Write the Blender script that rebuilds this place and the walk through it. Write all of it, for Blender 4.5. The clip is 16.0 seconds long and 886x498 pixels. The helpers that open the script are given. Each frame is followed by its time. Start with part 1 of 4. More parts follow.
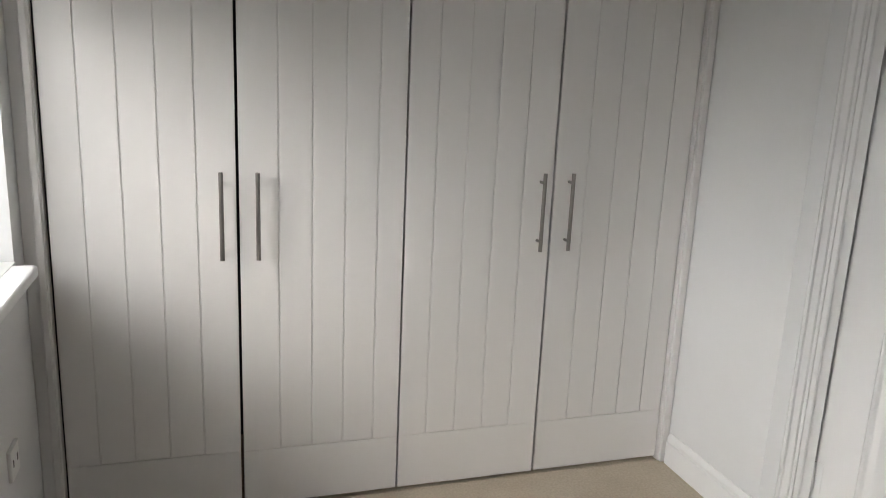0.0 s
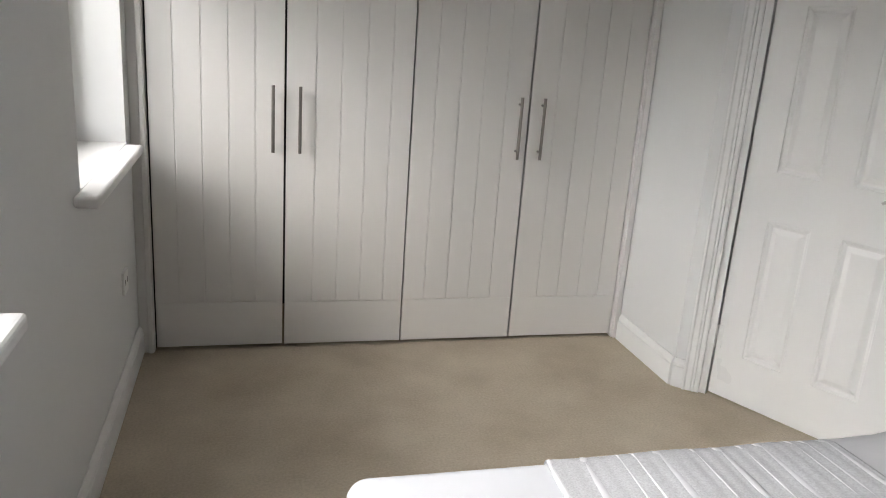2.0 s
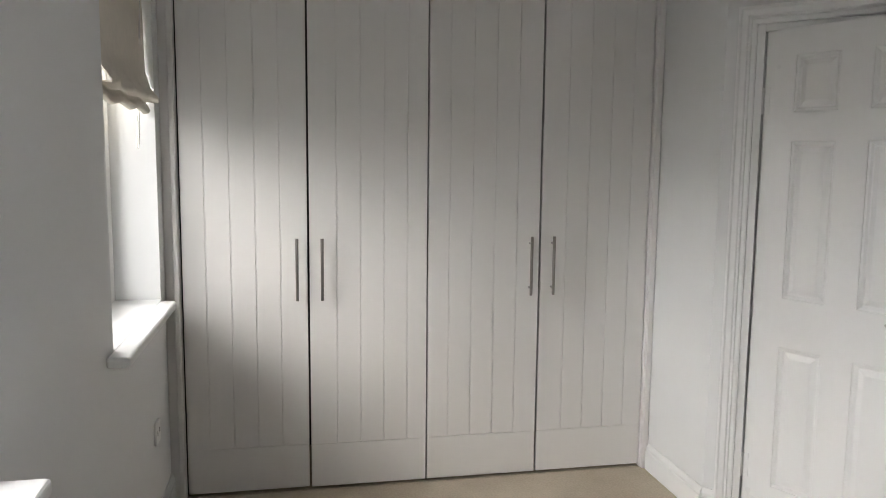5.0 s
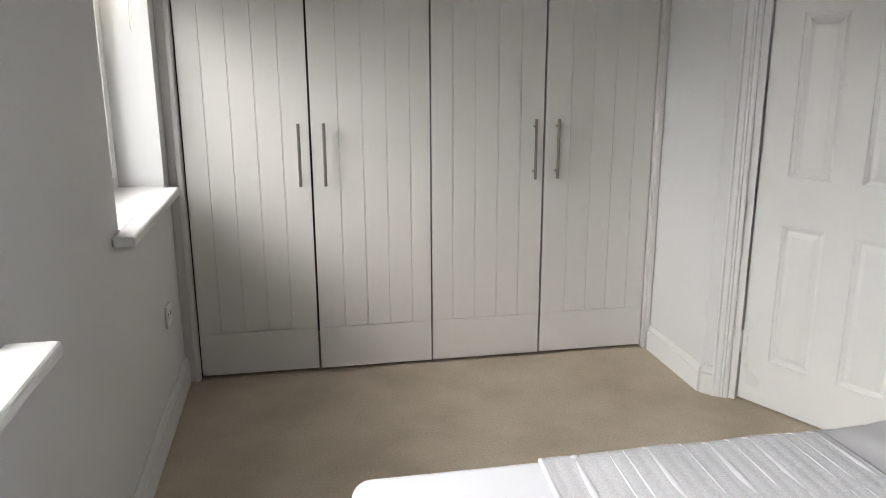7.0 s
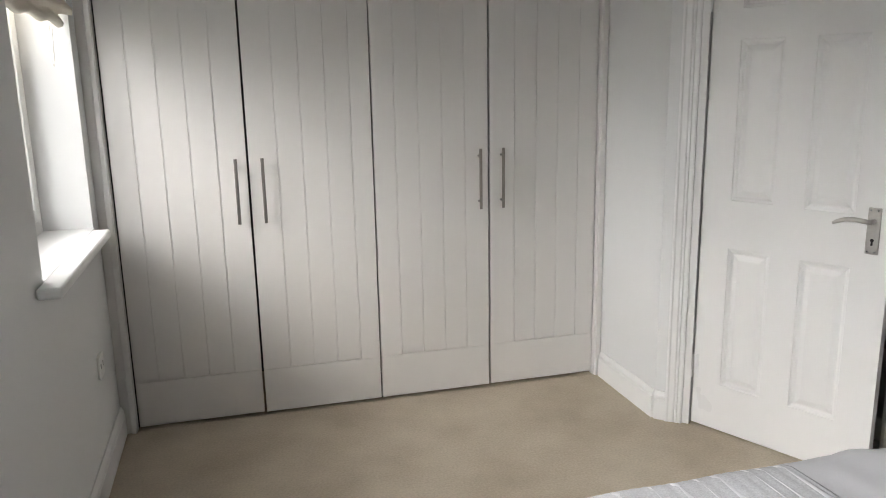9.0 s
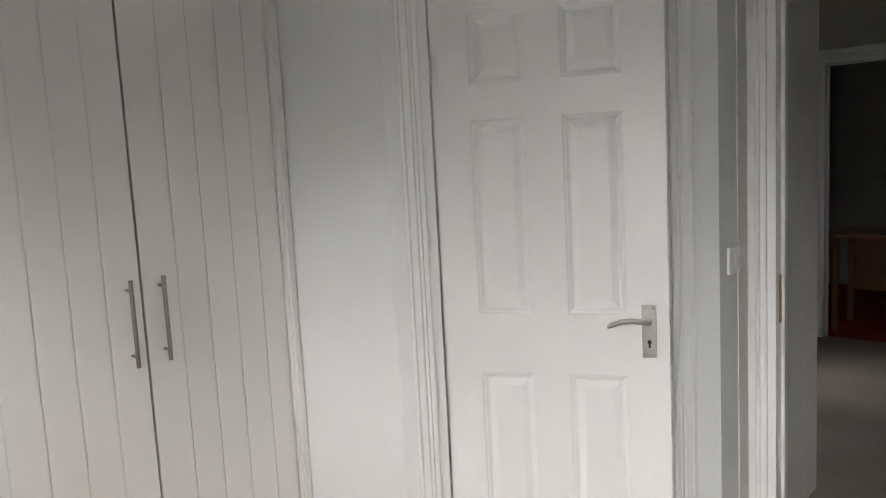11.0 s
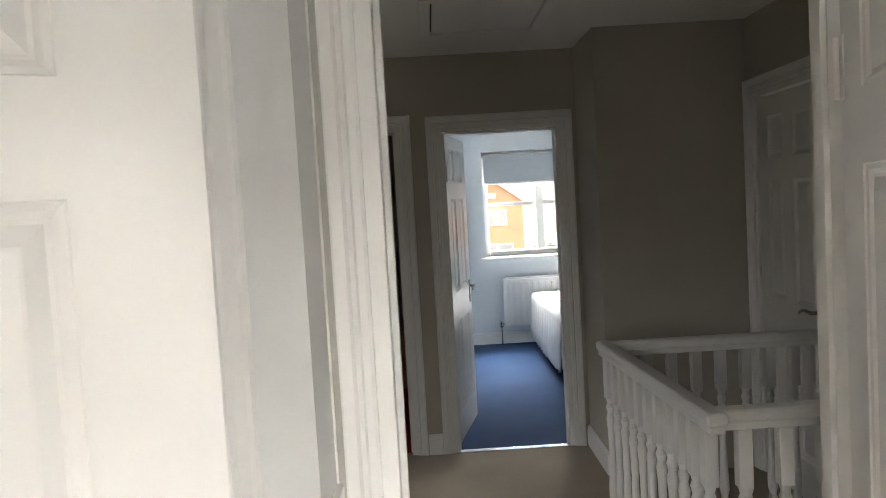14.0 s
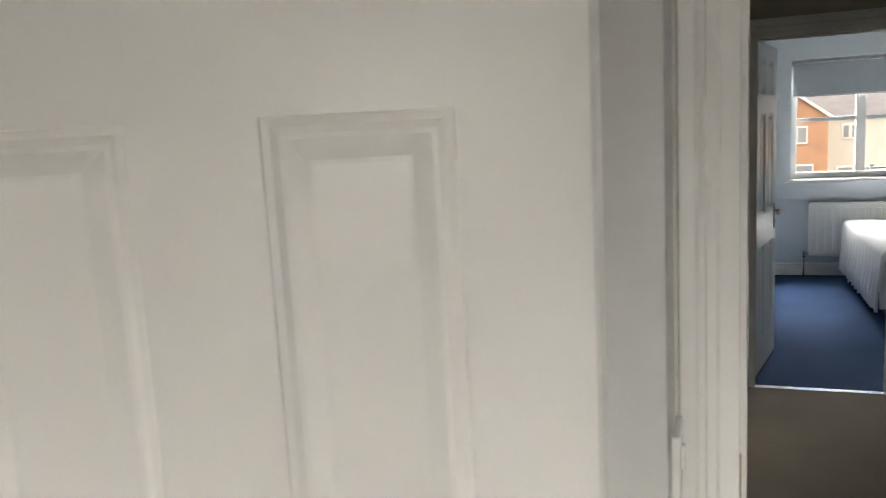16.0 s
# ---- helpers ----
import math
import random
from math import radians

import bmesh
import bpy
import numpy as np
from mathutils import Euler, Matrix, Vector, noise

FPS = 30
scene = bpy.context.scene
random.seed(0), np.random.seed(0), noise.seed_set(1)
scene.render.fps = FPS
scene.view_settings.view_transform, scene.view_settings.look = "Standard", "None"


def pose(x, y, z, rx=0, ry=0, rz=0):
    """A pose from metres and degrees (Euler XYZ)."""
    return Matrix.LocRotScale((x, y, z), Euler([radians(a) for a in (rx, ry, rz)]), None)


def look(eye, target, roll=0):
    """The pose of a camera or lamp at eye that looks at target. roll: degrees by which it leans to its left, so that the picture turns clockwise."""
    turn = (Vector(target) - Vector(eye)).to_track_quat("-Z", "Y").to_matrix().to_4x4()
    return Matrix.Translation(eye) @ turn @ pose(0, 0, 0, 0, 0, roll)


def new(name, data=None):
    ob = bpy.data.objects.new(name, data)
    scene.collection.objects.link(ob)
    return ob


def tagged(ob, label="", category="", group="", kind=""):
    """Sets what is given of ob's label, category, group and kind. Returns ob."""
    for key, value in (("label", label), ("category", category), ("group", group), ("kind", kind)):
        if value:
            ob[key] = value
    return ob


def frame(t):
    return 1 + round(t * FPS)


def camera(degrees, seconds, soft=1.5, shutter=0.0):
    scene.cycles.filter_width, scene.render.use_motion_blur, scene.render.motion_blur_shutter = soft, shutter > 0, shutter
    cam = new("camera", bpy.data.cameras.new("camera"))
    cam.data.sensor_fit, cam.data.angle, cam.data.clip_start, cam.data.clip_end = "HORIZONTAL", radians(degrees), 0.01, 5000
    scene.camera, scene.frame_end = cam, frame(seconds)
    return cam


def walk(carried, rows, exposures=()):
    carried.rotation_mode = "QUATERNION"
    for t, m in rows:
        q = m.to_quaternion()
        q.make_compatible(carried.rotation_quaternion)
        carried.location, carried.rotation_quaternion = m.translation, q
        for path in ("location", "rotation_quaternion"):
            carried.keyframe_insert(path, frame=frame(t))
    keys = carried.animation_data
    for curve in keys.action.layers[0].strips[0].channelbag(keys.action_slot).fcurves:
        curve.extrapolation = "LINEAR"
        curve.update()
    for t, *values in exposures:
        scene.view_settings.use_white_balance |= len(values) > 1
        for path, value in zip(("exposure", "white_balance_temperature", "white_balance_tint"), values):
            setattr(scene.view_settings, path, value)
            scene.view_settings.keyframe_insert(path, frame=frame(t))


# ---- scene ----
cam = camera(60.4, 16.0, soft=0.9, shutter=0.12)
PATH = [
    (0, (1.164, -2.37, 1.461), (1.749, -0.512, 1.008), 2.5),
    (0.5, (1.102, -2.582, 1.396), (1.649, -0.75, 0.811), 3.9),
    (1, (1.162, -2.824, 1.38), (1.642, -0.995, 0.728), 5.1),
    (1.5, (1.136, -3.034, 1.389), (1.603, -1.199, 0.743), 5.4),
    (2, (1.107, -3.188, 1.394), (1.599, -1.329, 0.845), 4.0),
    (2.5, (1.136, -3.267, 1.506), (1.608, -1.349, 1.194), 2.7),
    (3, (1.164, -3.307, 1.59), (1.611, -1.363, 1.438), 1.2),
    (3.2, (1.17, -3.327, 1.591), (1.61, -1.379, 1.495), 0.9),
    (5.5, (1.192, -3.333, 1.46), (1.56, -1.392, 1.148), 0.5),
    (6, (1.196, -3.34, 1.44), (1.551, -1.412, 1.044), 0.4),
    (6.5, (1.206, -3.347, 1.409), (1.556, -1.432, 0.951), 0.1),
    (7, (1.208, -3.338, 1.417), (1.562, -1.432, 0.926), -0.2),
    (7.5, (1.204, -3.334, 1.42), (1.565, -1.432, 0.918), -0.4),
    (8, (1.212, -3.337, 1.419), (1.577, -1.434, 0.926), -0.6),
    (8.5, (1.206, -3.325, 1.431), (1.619, -1.426, 0.963), -0.8),
    (9, (1.2, -3.251, 1.438), (1.709, -1.366, 1.007), -1.1),
    (9.5, (1.189, -3.071, 1.425), (1.893, -1.244, 1.017), -1.3),
    (10, (1.214, -2.884, 1.415), (2.223, -1.2, 1.034), -1.5),
    (10.2, (1.272, -2.808, 1.405), (2.381, -1.175, 1.086), -1.8),
    (10.7, (1.245, -2.52, 1.43), (2.6, -1.05, 1.2), -2.7),
    (11.2, (1.215, -2.10, 1.47), (2.75, -0.83, 1.22), -3.0),
    (11.8, (1.33, -1.78, 1.49), (3.02, -0.72, 1.28), -3.3),
    (12.3, (1.498, -1.619, 1.525), (3.258, -0.687, 1.335), -3.0),
    (12.5, (1.61, -1.549, 1.544), (3.433, -0.754, 1.332), -3.1),
    (12.7, (1.664, -1.431, 1.561), (3.576, -0.891, 1.328), -4.0),
    (13, (1.809, -1.458, 1.564), (3.758, -1.066, 1.343), -3.3),
    (13.5, (2.216, -1.495, 1.534), (4.204, -1.337, 1.372), -3.2),
    (14, (2.532, -1.476, 1.544), (4.528, -1.503, 1.424), -3.3),
    (14.5, (2.8, -1.439, 1.515), (4.792, -1.588, 1.432), -2.9),
    (14.8, (2.85, -1.459, 1.495), (4.844, -1.58, 1.399), -3.0),
    (15, (2.819, -1.469, 1.52), (4.814, -1.534, 1.391), -2.9),
    (15.5, (2.712, -1.493, 1.514), (4.672, -1.174, 1.283), -2.9),
    (16, (2.577, -1.366, 1.543), (4.436, -0.691, 1.247), -3.1),
]
EXPOSURES = [(0, 0.08, 6500, 10), (2.0, 0.08, 6500, 10), (3.0, 0.32, 6600, 10), (5.5, 0.08, 6500, 10), (10.0, 0.22, 6500, 10), (12.5, 0.4, 6700, 10),
             (13.2, 0.85, 6700, 10), (14, 1.35, 6950, 10), (14.5, 1.5, 6950, 10), (15.2, 1.35, 6950, 10), (16, 0.5, 7000, 10)]
walk(cam, [(t, look(eye, target, roll)) for t, eye, target, roll in PATH], EXPOSURES)

# ---- world and light ----
world = bpy.data.worlds.new("overcast_sky")
scene.world = world
world.use_nodes = True
wt = world.node_tree
sky = wt.nodes.new("ShaderNodeTexSky")
sky.sky_type, sky.sun_disc = "NISHITA", False
sky.sun_elevation, sky.sun_rotation = radians(40), radians(250)
sky.air_density, sky.dust_density = 1.0, 4.0
wt.links.new(sky.outputs[0], wt.nodes["Background"].inputs[0])
wt.nodes["Background"].inputs[1].default_value = 0.15


def lamp(name, kind, m, energy, color=(1, 1, 1), **kw):
    data = bpy.data.lights.new(name, kind)
    data.energy, data.color = energy, color
    if kind == "AREA":
        data.shape, data.size, data.size_y = "RECTANGLE", kw["w"], kw["h"]
        data.spread = radians(kw.get("spread", 180))
    else:
        data.angle = radians(kw["angle"])
    ob = new(name, data)
    ob.matrix_world = m
    return ob


lamp("sun", "SUN", look((0, 0, 0), (0.45, -0.75, -0.6)), 1.5, (1, 0.97, 0.93), angle=20)
SKYC = (0.99, 0.985, 0.985)
# daylight of the overcast sky, falling in through the windows from above the horizon; the last lamp is added landing
# fill
lamp("sky_fill_light", "AREA", look((-6.0, -1.5, 4.8), (-5.0, -1.5, 4.2)), 2150, SKYC, w=9.5, h=6)
lamp("sky_fill_light", "AREA", look((-0.45, -3.35, 2.55), (0.55, -2.85, 1.95)), 100, SKYC, w=1.8, h=1.7)
lamp("sky_fill_light", "AREA", look((12.3, -2.7, 3.3), (11.3, -2.7, 2.4)), 1150, (0.97, 0.98, 1.0), w=4.5, h=2.2)
# added fill to brighten the landing; no such source is known there
lamp("sky_fill_light", "AREA", look((4.9, 2.2, 2.9), (4.9, 1.2, 2.1)), 45, SKYC, w=2.0, h=1.6)

# ---- materials ----


def mat(name, color, rough=0.5, metal=0.0, scale=8.0, vary=0.06, fine=300.0, bump=0.05, dist=0.001, color2=None, spec=0.5, detail=3.0):
    m = bpy.data.materials.new(name)
    m.use_nodes = True
    nt = m.node_tree
    b = nt.nodes["Principled BSDF"]
    b.inputs["Metallic"].default_value = metal
    b.inputs["Specular IOR Level"].default_value = spec
    co = nt.nodes.new("ShaderNodeTexCoord")
    n1 = nt.nodes.new("ShaderNodeTexNoise")
    n1.inputs["Scale"].default_value, n1.inputs["Detail"].default_value = scale, detail
    nt.links.new(co.outputs["Object"], n1.inputs["Vector"])
    r = nt.nodes.new("ShaderNodeValToRGB")
    c2 = color2 or tuple(c * (1 - 2 * vary) for c in color)
    r.color_ramp.elements[0].position, r.color_ramp.elements[1].position = 0.3, 0.7
    r.color_ramp.elements[0].color, r.color_ramp.elements[1].color = (*c2, 1), (*color, 1)
    nt.links.new(n1.outputs["Fac"], r.inputs["Fac"])
    nt.links.new(r.outputs["Color"], b.inputs["Base Color"])
    n2 = nt.nodes.new("ShaderNodeTexNoise")
    n2.inputs["Scale"].default_value, n2.inputs["Detail"].default_value = fine, 2.0
    nt.links.new(co.outputs["Object"], n2.inputs["Vector"])
    bp = nt.nodes.new("ShaderNodeBump")
    bp.inputs["Strength"].default_value, bp.inputs["Distance"].default_value = bump, dist
    nt.links.new(n2.outputs["Fac"], bp.inputs["Height"])
    nt.links.new(bp.outputs["Normal"], b.inputs["Normal"])
    mr = nt.nodes.new("ShaderNodeMapRange")
    mr.inputs["To Min"].default_value, mr.inputs["To Max"].default_value = max(rough - 0.06, 0.02), min(rough + 0.06, 1)
    nt.links.new(n1.outputs["Fac"], mr.inputs["Value"])
    nt.links.new(mr.outputs["Result"], b.inputs["Roughness"])
    return m


def glass(name, tint=(1, 1, 1), rough=0.0):
    m = bpy.data.materials.new(name)
    m.use_nodes = True
    b = m.node_tree.nodes["Principled BSDF"]
    b.inputs["Base Color"].default_value = (*tint, 1)
    b.inputs["Transmission Weight"].default_value = 1.0
    b.inputs["Roughness"].default_value = rough
    b.inputs["IOR"].default_value = 1.45
    return m


def carpet(name, c1, c2, blotch=2.2):
    m = mat(name, c1, 0.95, scale=blotch, color2=c2, fine=420, bump=0.6, dist=0.004, spec=0.1, detail=6)
    nt = m.node_tree
    b = nt.nodes["Principled BSDF"]
    src = b.inputs["Base Color"].links[0].from_socket
    sp = nt.nodes.new("ShaderNodeTexNoise")
    sp.inputs["Scale"].default_value, sp.inputs["Detail"].default_value = 110, 6
    co = next(n for n in nt.nodes if n.type == "TEX_COORD")
    nt.links.new(co.outputs["Object"], sp.inputs["Vector"])
    mr = nt.nodes.new("ShaderNodeMapRange")
    mr.inputs["From Min"].default_value, mr.inputs["From Max"].default_value = 0.3, 0.7
    mr.inputs["To Min"].default_value, mr.inputs["To Max"].default_value = 0.88, 1.06
    nt.links.new(sp.outputs["Fac"], mr.inputs["Value"])
    mx = nt.nodes.new("ShaderNodeMix")
    mx.data_type, mx.blend_type = "RGBA", "MULTIPLY"
    mx.inputs["Factor"].default_value = 1.0
    nt.links.new(src, mx.inputs["A"])
    nt.links.new(mr.outputs["Result"], mx.inputs["B"])
    nt.links.new(mx.outputs["Result"], b.inputs["Base Color"])
    return m


M_WALL = mat("pale_grey_wall_paint", (0.72, 0.725, 0.72), 0.75, scale=1.5, vary=0.012, fine=260, bump=0.12)
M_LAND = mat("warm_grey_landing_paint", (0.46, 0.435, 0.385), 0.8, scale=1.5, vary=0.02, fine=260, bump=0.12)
M_BLUEWALL = mat("pale_blue_wall_paint", (0.66, 0.72, 0.76), 0.75, scale=1.5, vary=0.012, fine=260, bump=0.12)
M_BATH = mat("bathroom_wall_paint", (0.66, 0.63, 0.61), 0.7, scale=1.5, vary=0.012, fine=260, bump=0.1)
M_CEIL = mat("white_ceiling_paint", (0.83, 0.825, 0.815), 0.85, scale=1.2, vary=0.012, fine=200, bump=0.15)
M_GLOSS = mat("white_gloss_paint", (0.80, 0.80, 0.79), 0.34, scale=3, vary=0.015, fine=70, bump=0.03)
M_WARD = mat("white_satin_door_foil", (0.76, 0.745, 0.725), 0.42, scale=1.2, vary=0.012, fine=90, bump=0.03)
M_BRIGHTDOOR = mat("white_grained_door_paint", (0.80, 0.795, 0.785), 0.30, scale=4, vary=0.01, fine=120, bump=0.06)
# near-black colour stands for the shade inside gaps and holes
M_DARK = mat("gap_and_hole_shade", (0.03, 0.03, 0.03), 0.9)
M_STEEL = mat("brushed_steel", (0.55, 0.53, 0.50), 0.32, metal=1.0, scale=40, vary=0.05, fine=400, bump=0.05)
M_HANDLE = mat("dark_brushed_steel", (0.30, 0.28, 0.26), 0.35, metal=1.0, scale=40, vary=0.05, fine=400, bump=0.05)
M_CHROME = mat("chrome", (0.75, 0.75, 0.75), 0.12, metal=1.0, scale=20, vary=0.03)
M_BRASS = mat("worn_brass_plate", (0.45, 0.33, 0.17), 0.4, metal=1.0, scale=60, vary=0.1)
M_CARPET = carpet("beige_carpet", (0.60, 0.525, 0.415), (0.46, 0.39, 0.30), 3.0)
M_LCARPET = carpet("grey_beige_landing_carpet", (0.40, 0.355, 0.30), (0.33, 0.29, 0.24))
M_BLUE = carpet("blue_carpet", (0.036, 0.075, 0.165), (0.028, 0.058, 0.13))
M_RED = carpet("red_carpet", (0.42, 0.05, 0.035), (0.32, 0.035, 0.028))
M_LINEN = mat("cream_blind_linen", (0.72, 0.67, 0.58), 0.9, scale=30, vary=0.03, fine=900, bump=0.25)
M_SHEET = mat("white_cotton_sheet", (0.62, 0.63, 0.66), 0.85, scale=9, vary=0.02, fine=700, bump=0.15)
M_GREYSHEET = mat("pale_grey_satin_sheet", (0.55, 0.55, 0.57), 0.5, scale=9, vary=0.04, fine=500, bump=0.1)
M_THROW = mat("white_woven_throw", (0.66, 0.66, 0.675), 0.9, scale=60, vary=0.03, fine=700, bump=0.15)
M_THROWG = mat("grey_woven_stripe", (0.575, 0.58, 0.60), 0.95, scale=240, vary=0.12, fine=600, bump=0.15)
M_SHADE = mat("cream_lampshade_fabric", (0.82, 0.78, 0.74), 0.8, scale=60, vary=0.02, fine=900, bump=0.2)
M_UPVC = mat("white_plastic_frame", (0.82, 0.82, 0.80), 0.3, scale=3, vary=0.01)
M_RUBBER = mat("black_rubber_seal", (0.02, 0.02, 0.02), 0.6)
M_TILE = mat("grey_green_wall_tile", (0.50, 0.50, 0.46), 0.25, scale=5, vary=0.04, fine=60, bump=0.03)
M_GROUT = mat("pale_grout", (0.68, 0.67, 0.63), 0.85, scale=40, vary=0.05)
M_CERAMIC = mat("white_ceramic", (0.83, 0.83, 0.82), 0.1, scale=3, vary=0.01)
M_GLASS = glass("clear_glass")
M_SHOWER = glass("green_tinted_glass", (0.86, 0.95, 0.92))
M_MIRROR = mat("mirror_silver", (0.92, 0.93, 0.92), 0.03, metal=1.0, vary=0.0, bump=0.0)
M_WOOD = mat("reddish_brown_wood", (0.22, 0.08, 0.03), 0.4, scale=14, vary=0.15)
M_BRICK = mat("orange_brickwork", (0.62, 0.35, 0.22), 0.9, scale=1.5, vary=0.12, fine=12, bump=0.5, dist=0.02)
M_ROOF = mat("grey_brown_roof_tiles", (0.45, 0.42, 0.40), 0.85, scale=1.5, vary=0.1, fine=10, bump=0.6, dist=0.03)
M_RENDER = mat("cream_render", (0.75, 0.72, 0.65), 0.9, scale=1, vary=0.04)
M_ROAD = mat("asphalt", (0.06, 0.06, 0.06), 0.9, scale=2, vary=0.1, fine=60, bump=0.3)
M_GRASS = mat("lawn_green", (0.10, 0.13, 0.06), 0.95, scale=4, vary=0.2, fine=80, bump=0.6, dist=0.02)
M_WGLASS = mat("dark_window_glass", (0.38, 0.40, 0.43), 0.15, scale=1, vary=0.1)

# ---- builders ----


def obj(name, bm, material, parent=None, label="", smooth=False):
    me = bpy.data.meshes.new(name)
    bmesh.ops.recalc_face_normals(bm, faces=bm.faces[:])
    if smooth:
        for f in bm.faces:
            f.smooth = True
    bm.to_mesh(me)
    bm.free()
    me.materials.append(material)
    ob = new(name, me)
    if parent is not None:
        ob.parent = parent
        ob.matrix_parent_inverse = parent.matrix_basis.inverted()
    if label:
        tagged(ob, label)
    return ob


def part(name, bm, material, parent, label="", smooth=False):
    return obj(name, bm, material, parent, label, smooth)


def empty(name, m, label, category, group="", kind=""):
    ob = new(name)
    ob.matrix_basis = m
    ob.empty_display_size = 0.1
    return tagged(ob, label, category, group, kind)


def add_box(bm, a, b, bevel=0.0, m=None, seg=2):
    t = bmesh.new()
    bmesh.ops.create_cube(t, size=1)
    for v in t.verts:
        v.co = Vector([(a[i] + b[i]) / 2 + v.co[i] * (b[i] - a[i]) for i in range(3)])
    if bevel:
        bmesh.ops.bevel(t, geom=t.edges[:], offset=bevel, segments=seg, affect="EDGES", profile=0.5)
    if m is not None:
        t.transform(m)
    merge(bm, t)
    return bm


def merge(bm, t):
    me = bpy.data.meshes.new("tmp")
    t.to_mesh(me)
    t.free()
    bm.from_mesh(me)
    bpy.data.meshes.remove(me)


def boxm(a, b, bevel=0.0, m=None, seg=2):
    return add_box(bmesh.new(), a, b, bevel, m, seg)


def lathe(bm, prof, seg=14, m=None, cap=True):
    """A turned shape about z from (radius, height) pairs."""
    rings = []
    m = m or Matrix()
    for r, z in prof:
        rings.append([bm.verts.new(m @ Vector((r * math.cos(2 * math.pi * k / seg), r * math.sin(2 * math.pi * k / seg), z))) for k in range(seg)])
    for p, q in zip(rings, rings[1:]):
        for k in range(seg):
            bm.faces.new((p[k], p[(k + 1) % seg], q[(k + 1) % seg], q[k]))
    if cap:
        bm.faces.new(rings[0][::-1])
        bm.faces.new(rings[-1])
    return bm


def rod(bm, p, q, r, seg=10):
    p, q = Vector(p), Vector(q)
    m = Matrix.Translation(p) @ (q - p).to_track_quat("Z", "Y").to_matrix().to_4x4()
    return lathe(bm, [(r, 0), (r, (q - p).length)], seg, m)


def tube(bm, pts, radii, seg=10):
    """A bent bar through points with a radius each."""
    pts = [Vector(p) for p in pts]
    rings = []
    for i, p in enumerate(pts):
        d = (pts[min(i + 1, len(pts) - 1)] - pts[max(i - 1, 0)]).normalized()
        q = d.to_track_quat("Z", "Y").to_matrix()
        r = radii[i] if isinstance(radii, (list, tuple)) else radii
        rings.append([bm.verts.new(p + q @ Vector((r * math.cos(2 * math.pi * k / seg), r * math.sin(2 * math.pi * k / seg), 0))) for k in range(seg)])
    for a, b in zip(rings, rings[1:]):
        for k in range(seg):
            bm.faces.new((a[k], a[(k + 1) % seg], b[(k + 1) % seg], b[k]))
    bm.faces.new(rings[0][::-1])
    bm.faces.new(rings[-1])
    return bm


def plane_frame(p, q):
    """Axes of a wall from p to q in plan: x along it, y away from the room on its left, z up."""
    d = Vector((q[0] - p[0], q[1] - p[1], 0))
    u = d.normalized()
    n = Vector((-u.y, u.x, 0))
    m = Matrix(((u.x, n.x, 0, p[0]), (u.y, n.y, 0, p[1]), (0, 0, 1, 0), (0, 0, 0, 1)))
    return m, d.length


def wall(name, p, q, h, thick, material, openings=(), label="", ext=(0, 0)):
    """A wall from p to q; its face is the line, its body lies on the left of p to q. openings: (s0, s1, z0, z1)."""
    m, length = plane_frame(p, q)
    bm = bmesh.new()
    s = -ext[0]
    for s0, s1, z0, z1 in sorted(openings):
        add_box(bm, (s, 0, 0), (s0, thick, h), 0, m)
        if z0 > 0:
            add_box(bm, (s0, 0, 0), (s1, thick, z0), 0, m)
        if z1 < h:
            add_box(bm, (s0, 0, z1), (s1, thick, h), 0, m)
        s = s1
    add_box(bm, (s, 0, 0), (length + ext[1], thick, h), 0, m)
    return tagged(obj(name, bm, material), label or "plain painted wall", "wall", kind="structure")


def skirting(p, q, material=None, h=0.125, name="baseboard", label="white gloss skirting board with moulded top edge"):
    """Along the wall from p to q, standing out to the right of p to q."""
    m, length = plane_frame(p, q)
    prof = [(0, 0), (-0.018, 0), (-0.018, h - 0.035), (-0.014, h - 0.03), (-0.015, h - 0.018), (-0.010, h - 0.008), (-0.005, h), (0, h)]
    bm = bmesh.new()
    rows = [[bm.verts.new(m @ Vector((s, y, z))) for y, z in prof] for s in (0, length)]
    k = len(prof)
    for i in range(k):
        bm.faces.new((rows[0][i], rows[0][(i + 1) % k], rows[1][(i + 1) % k], rows[1][i]))
    bm.faces.new(rows[0])
    bm.faces.new(rows[1][::-1])
    return tagged(obj(name, bm, material or M_GLOSS), label, "skirting", kind="structure")


PROF = [(0, 0), (0, 0.010), (0.006, 0.013), (0.018, 0.013), (0.022, 0.017), (0.030, 0.014), (0.036, 0.018), (0.054, 0.020), (0.060, 0.024), (0.068, 0.023), (0.070, 0.018), (0.070, 0)]


def architrave(m, s0, s1, z1, side=-1, material=None, z0=0.0, parent=None, name="architrave", label="white moulded door architrave", width=1.0):
    """A mitred moulding round an opening in a wall frame m; side -1 stands out on the room's side (y < 0)."""
    bm = bmesh.new()
    st = []
    for cs, cz, ds, dz in ((s0, z0, -1, 0), (s0, z1, -1, 1), (s1, z1, 1, 1), (s1, z0, 1, 0)):
        st.append([bm.verts.new(m @ Vector((cs + ds * u * width, side * v if side < 0 else side + v, cz + dz * u * width))) for u, v in PROF])
    k = len(PROF)
    for a, b in zip(st, st[1:]):
        for i in range(k):
            bm.faces.new((a[i], a[(i + 1) % k], b[(i + 1) % k], b[i]))
    bm.faces.new(st[0])
    bm.faces.new(st[-1][::-1])
    ob = obj(name, bm, material or M_GLOSS, parent)
    return ob if parent else tagged(ob, label, "door frame", kind="structure")


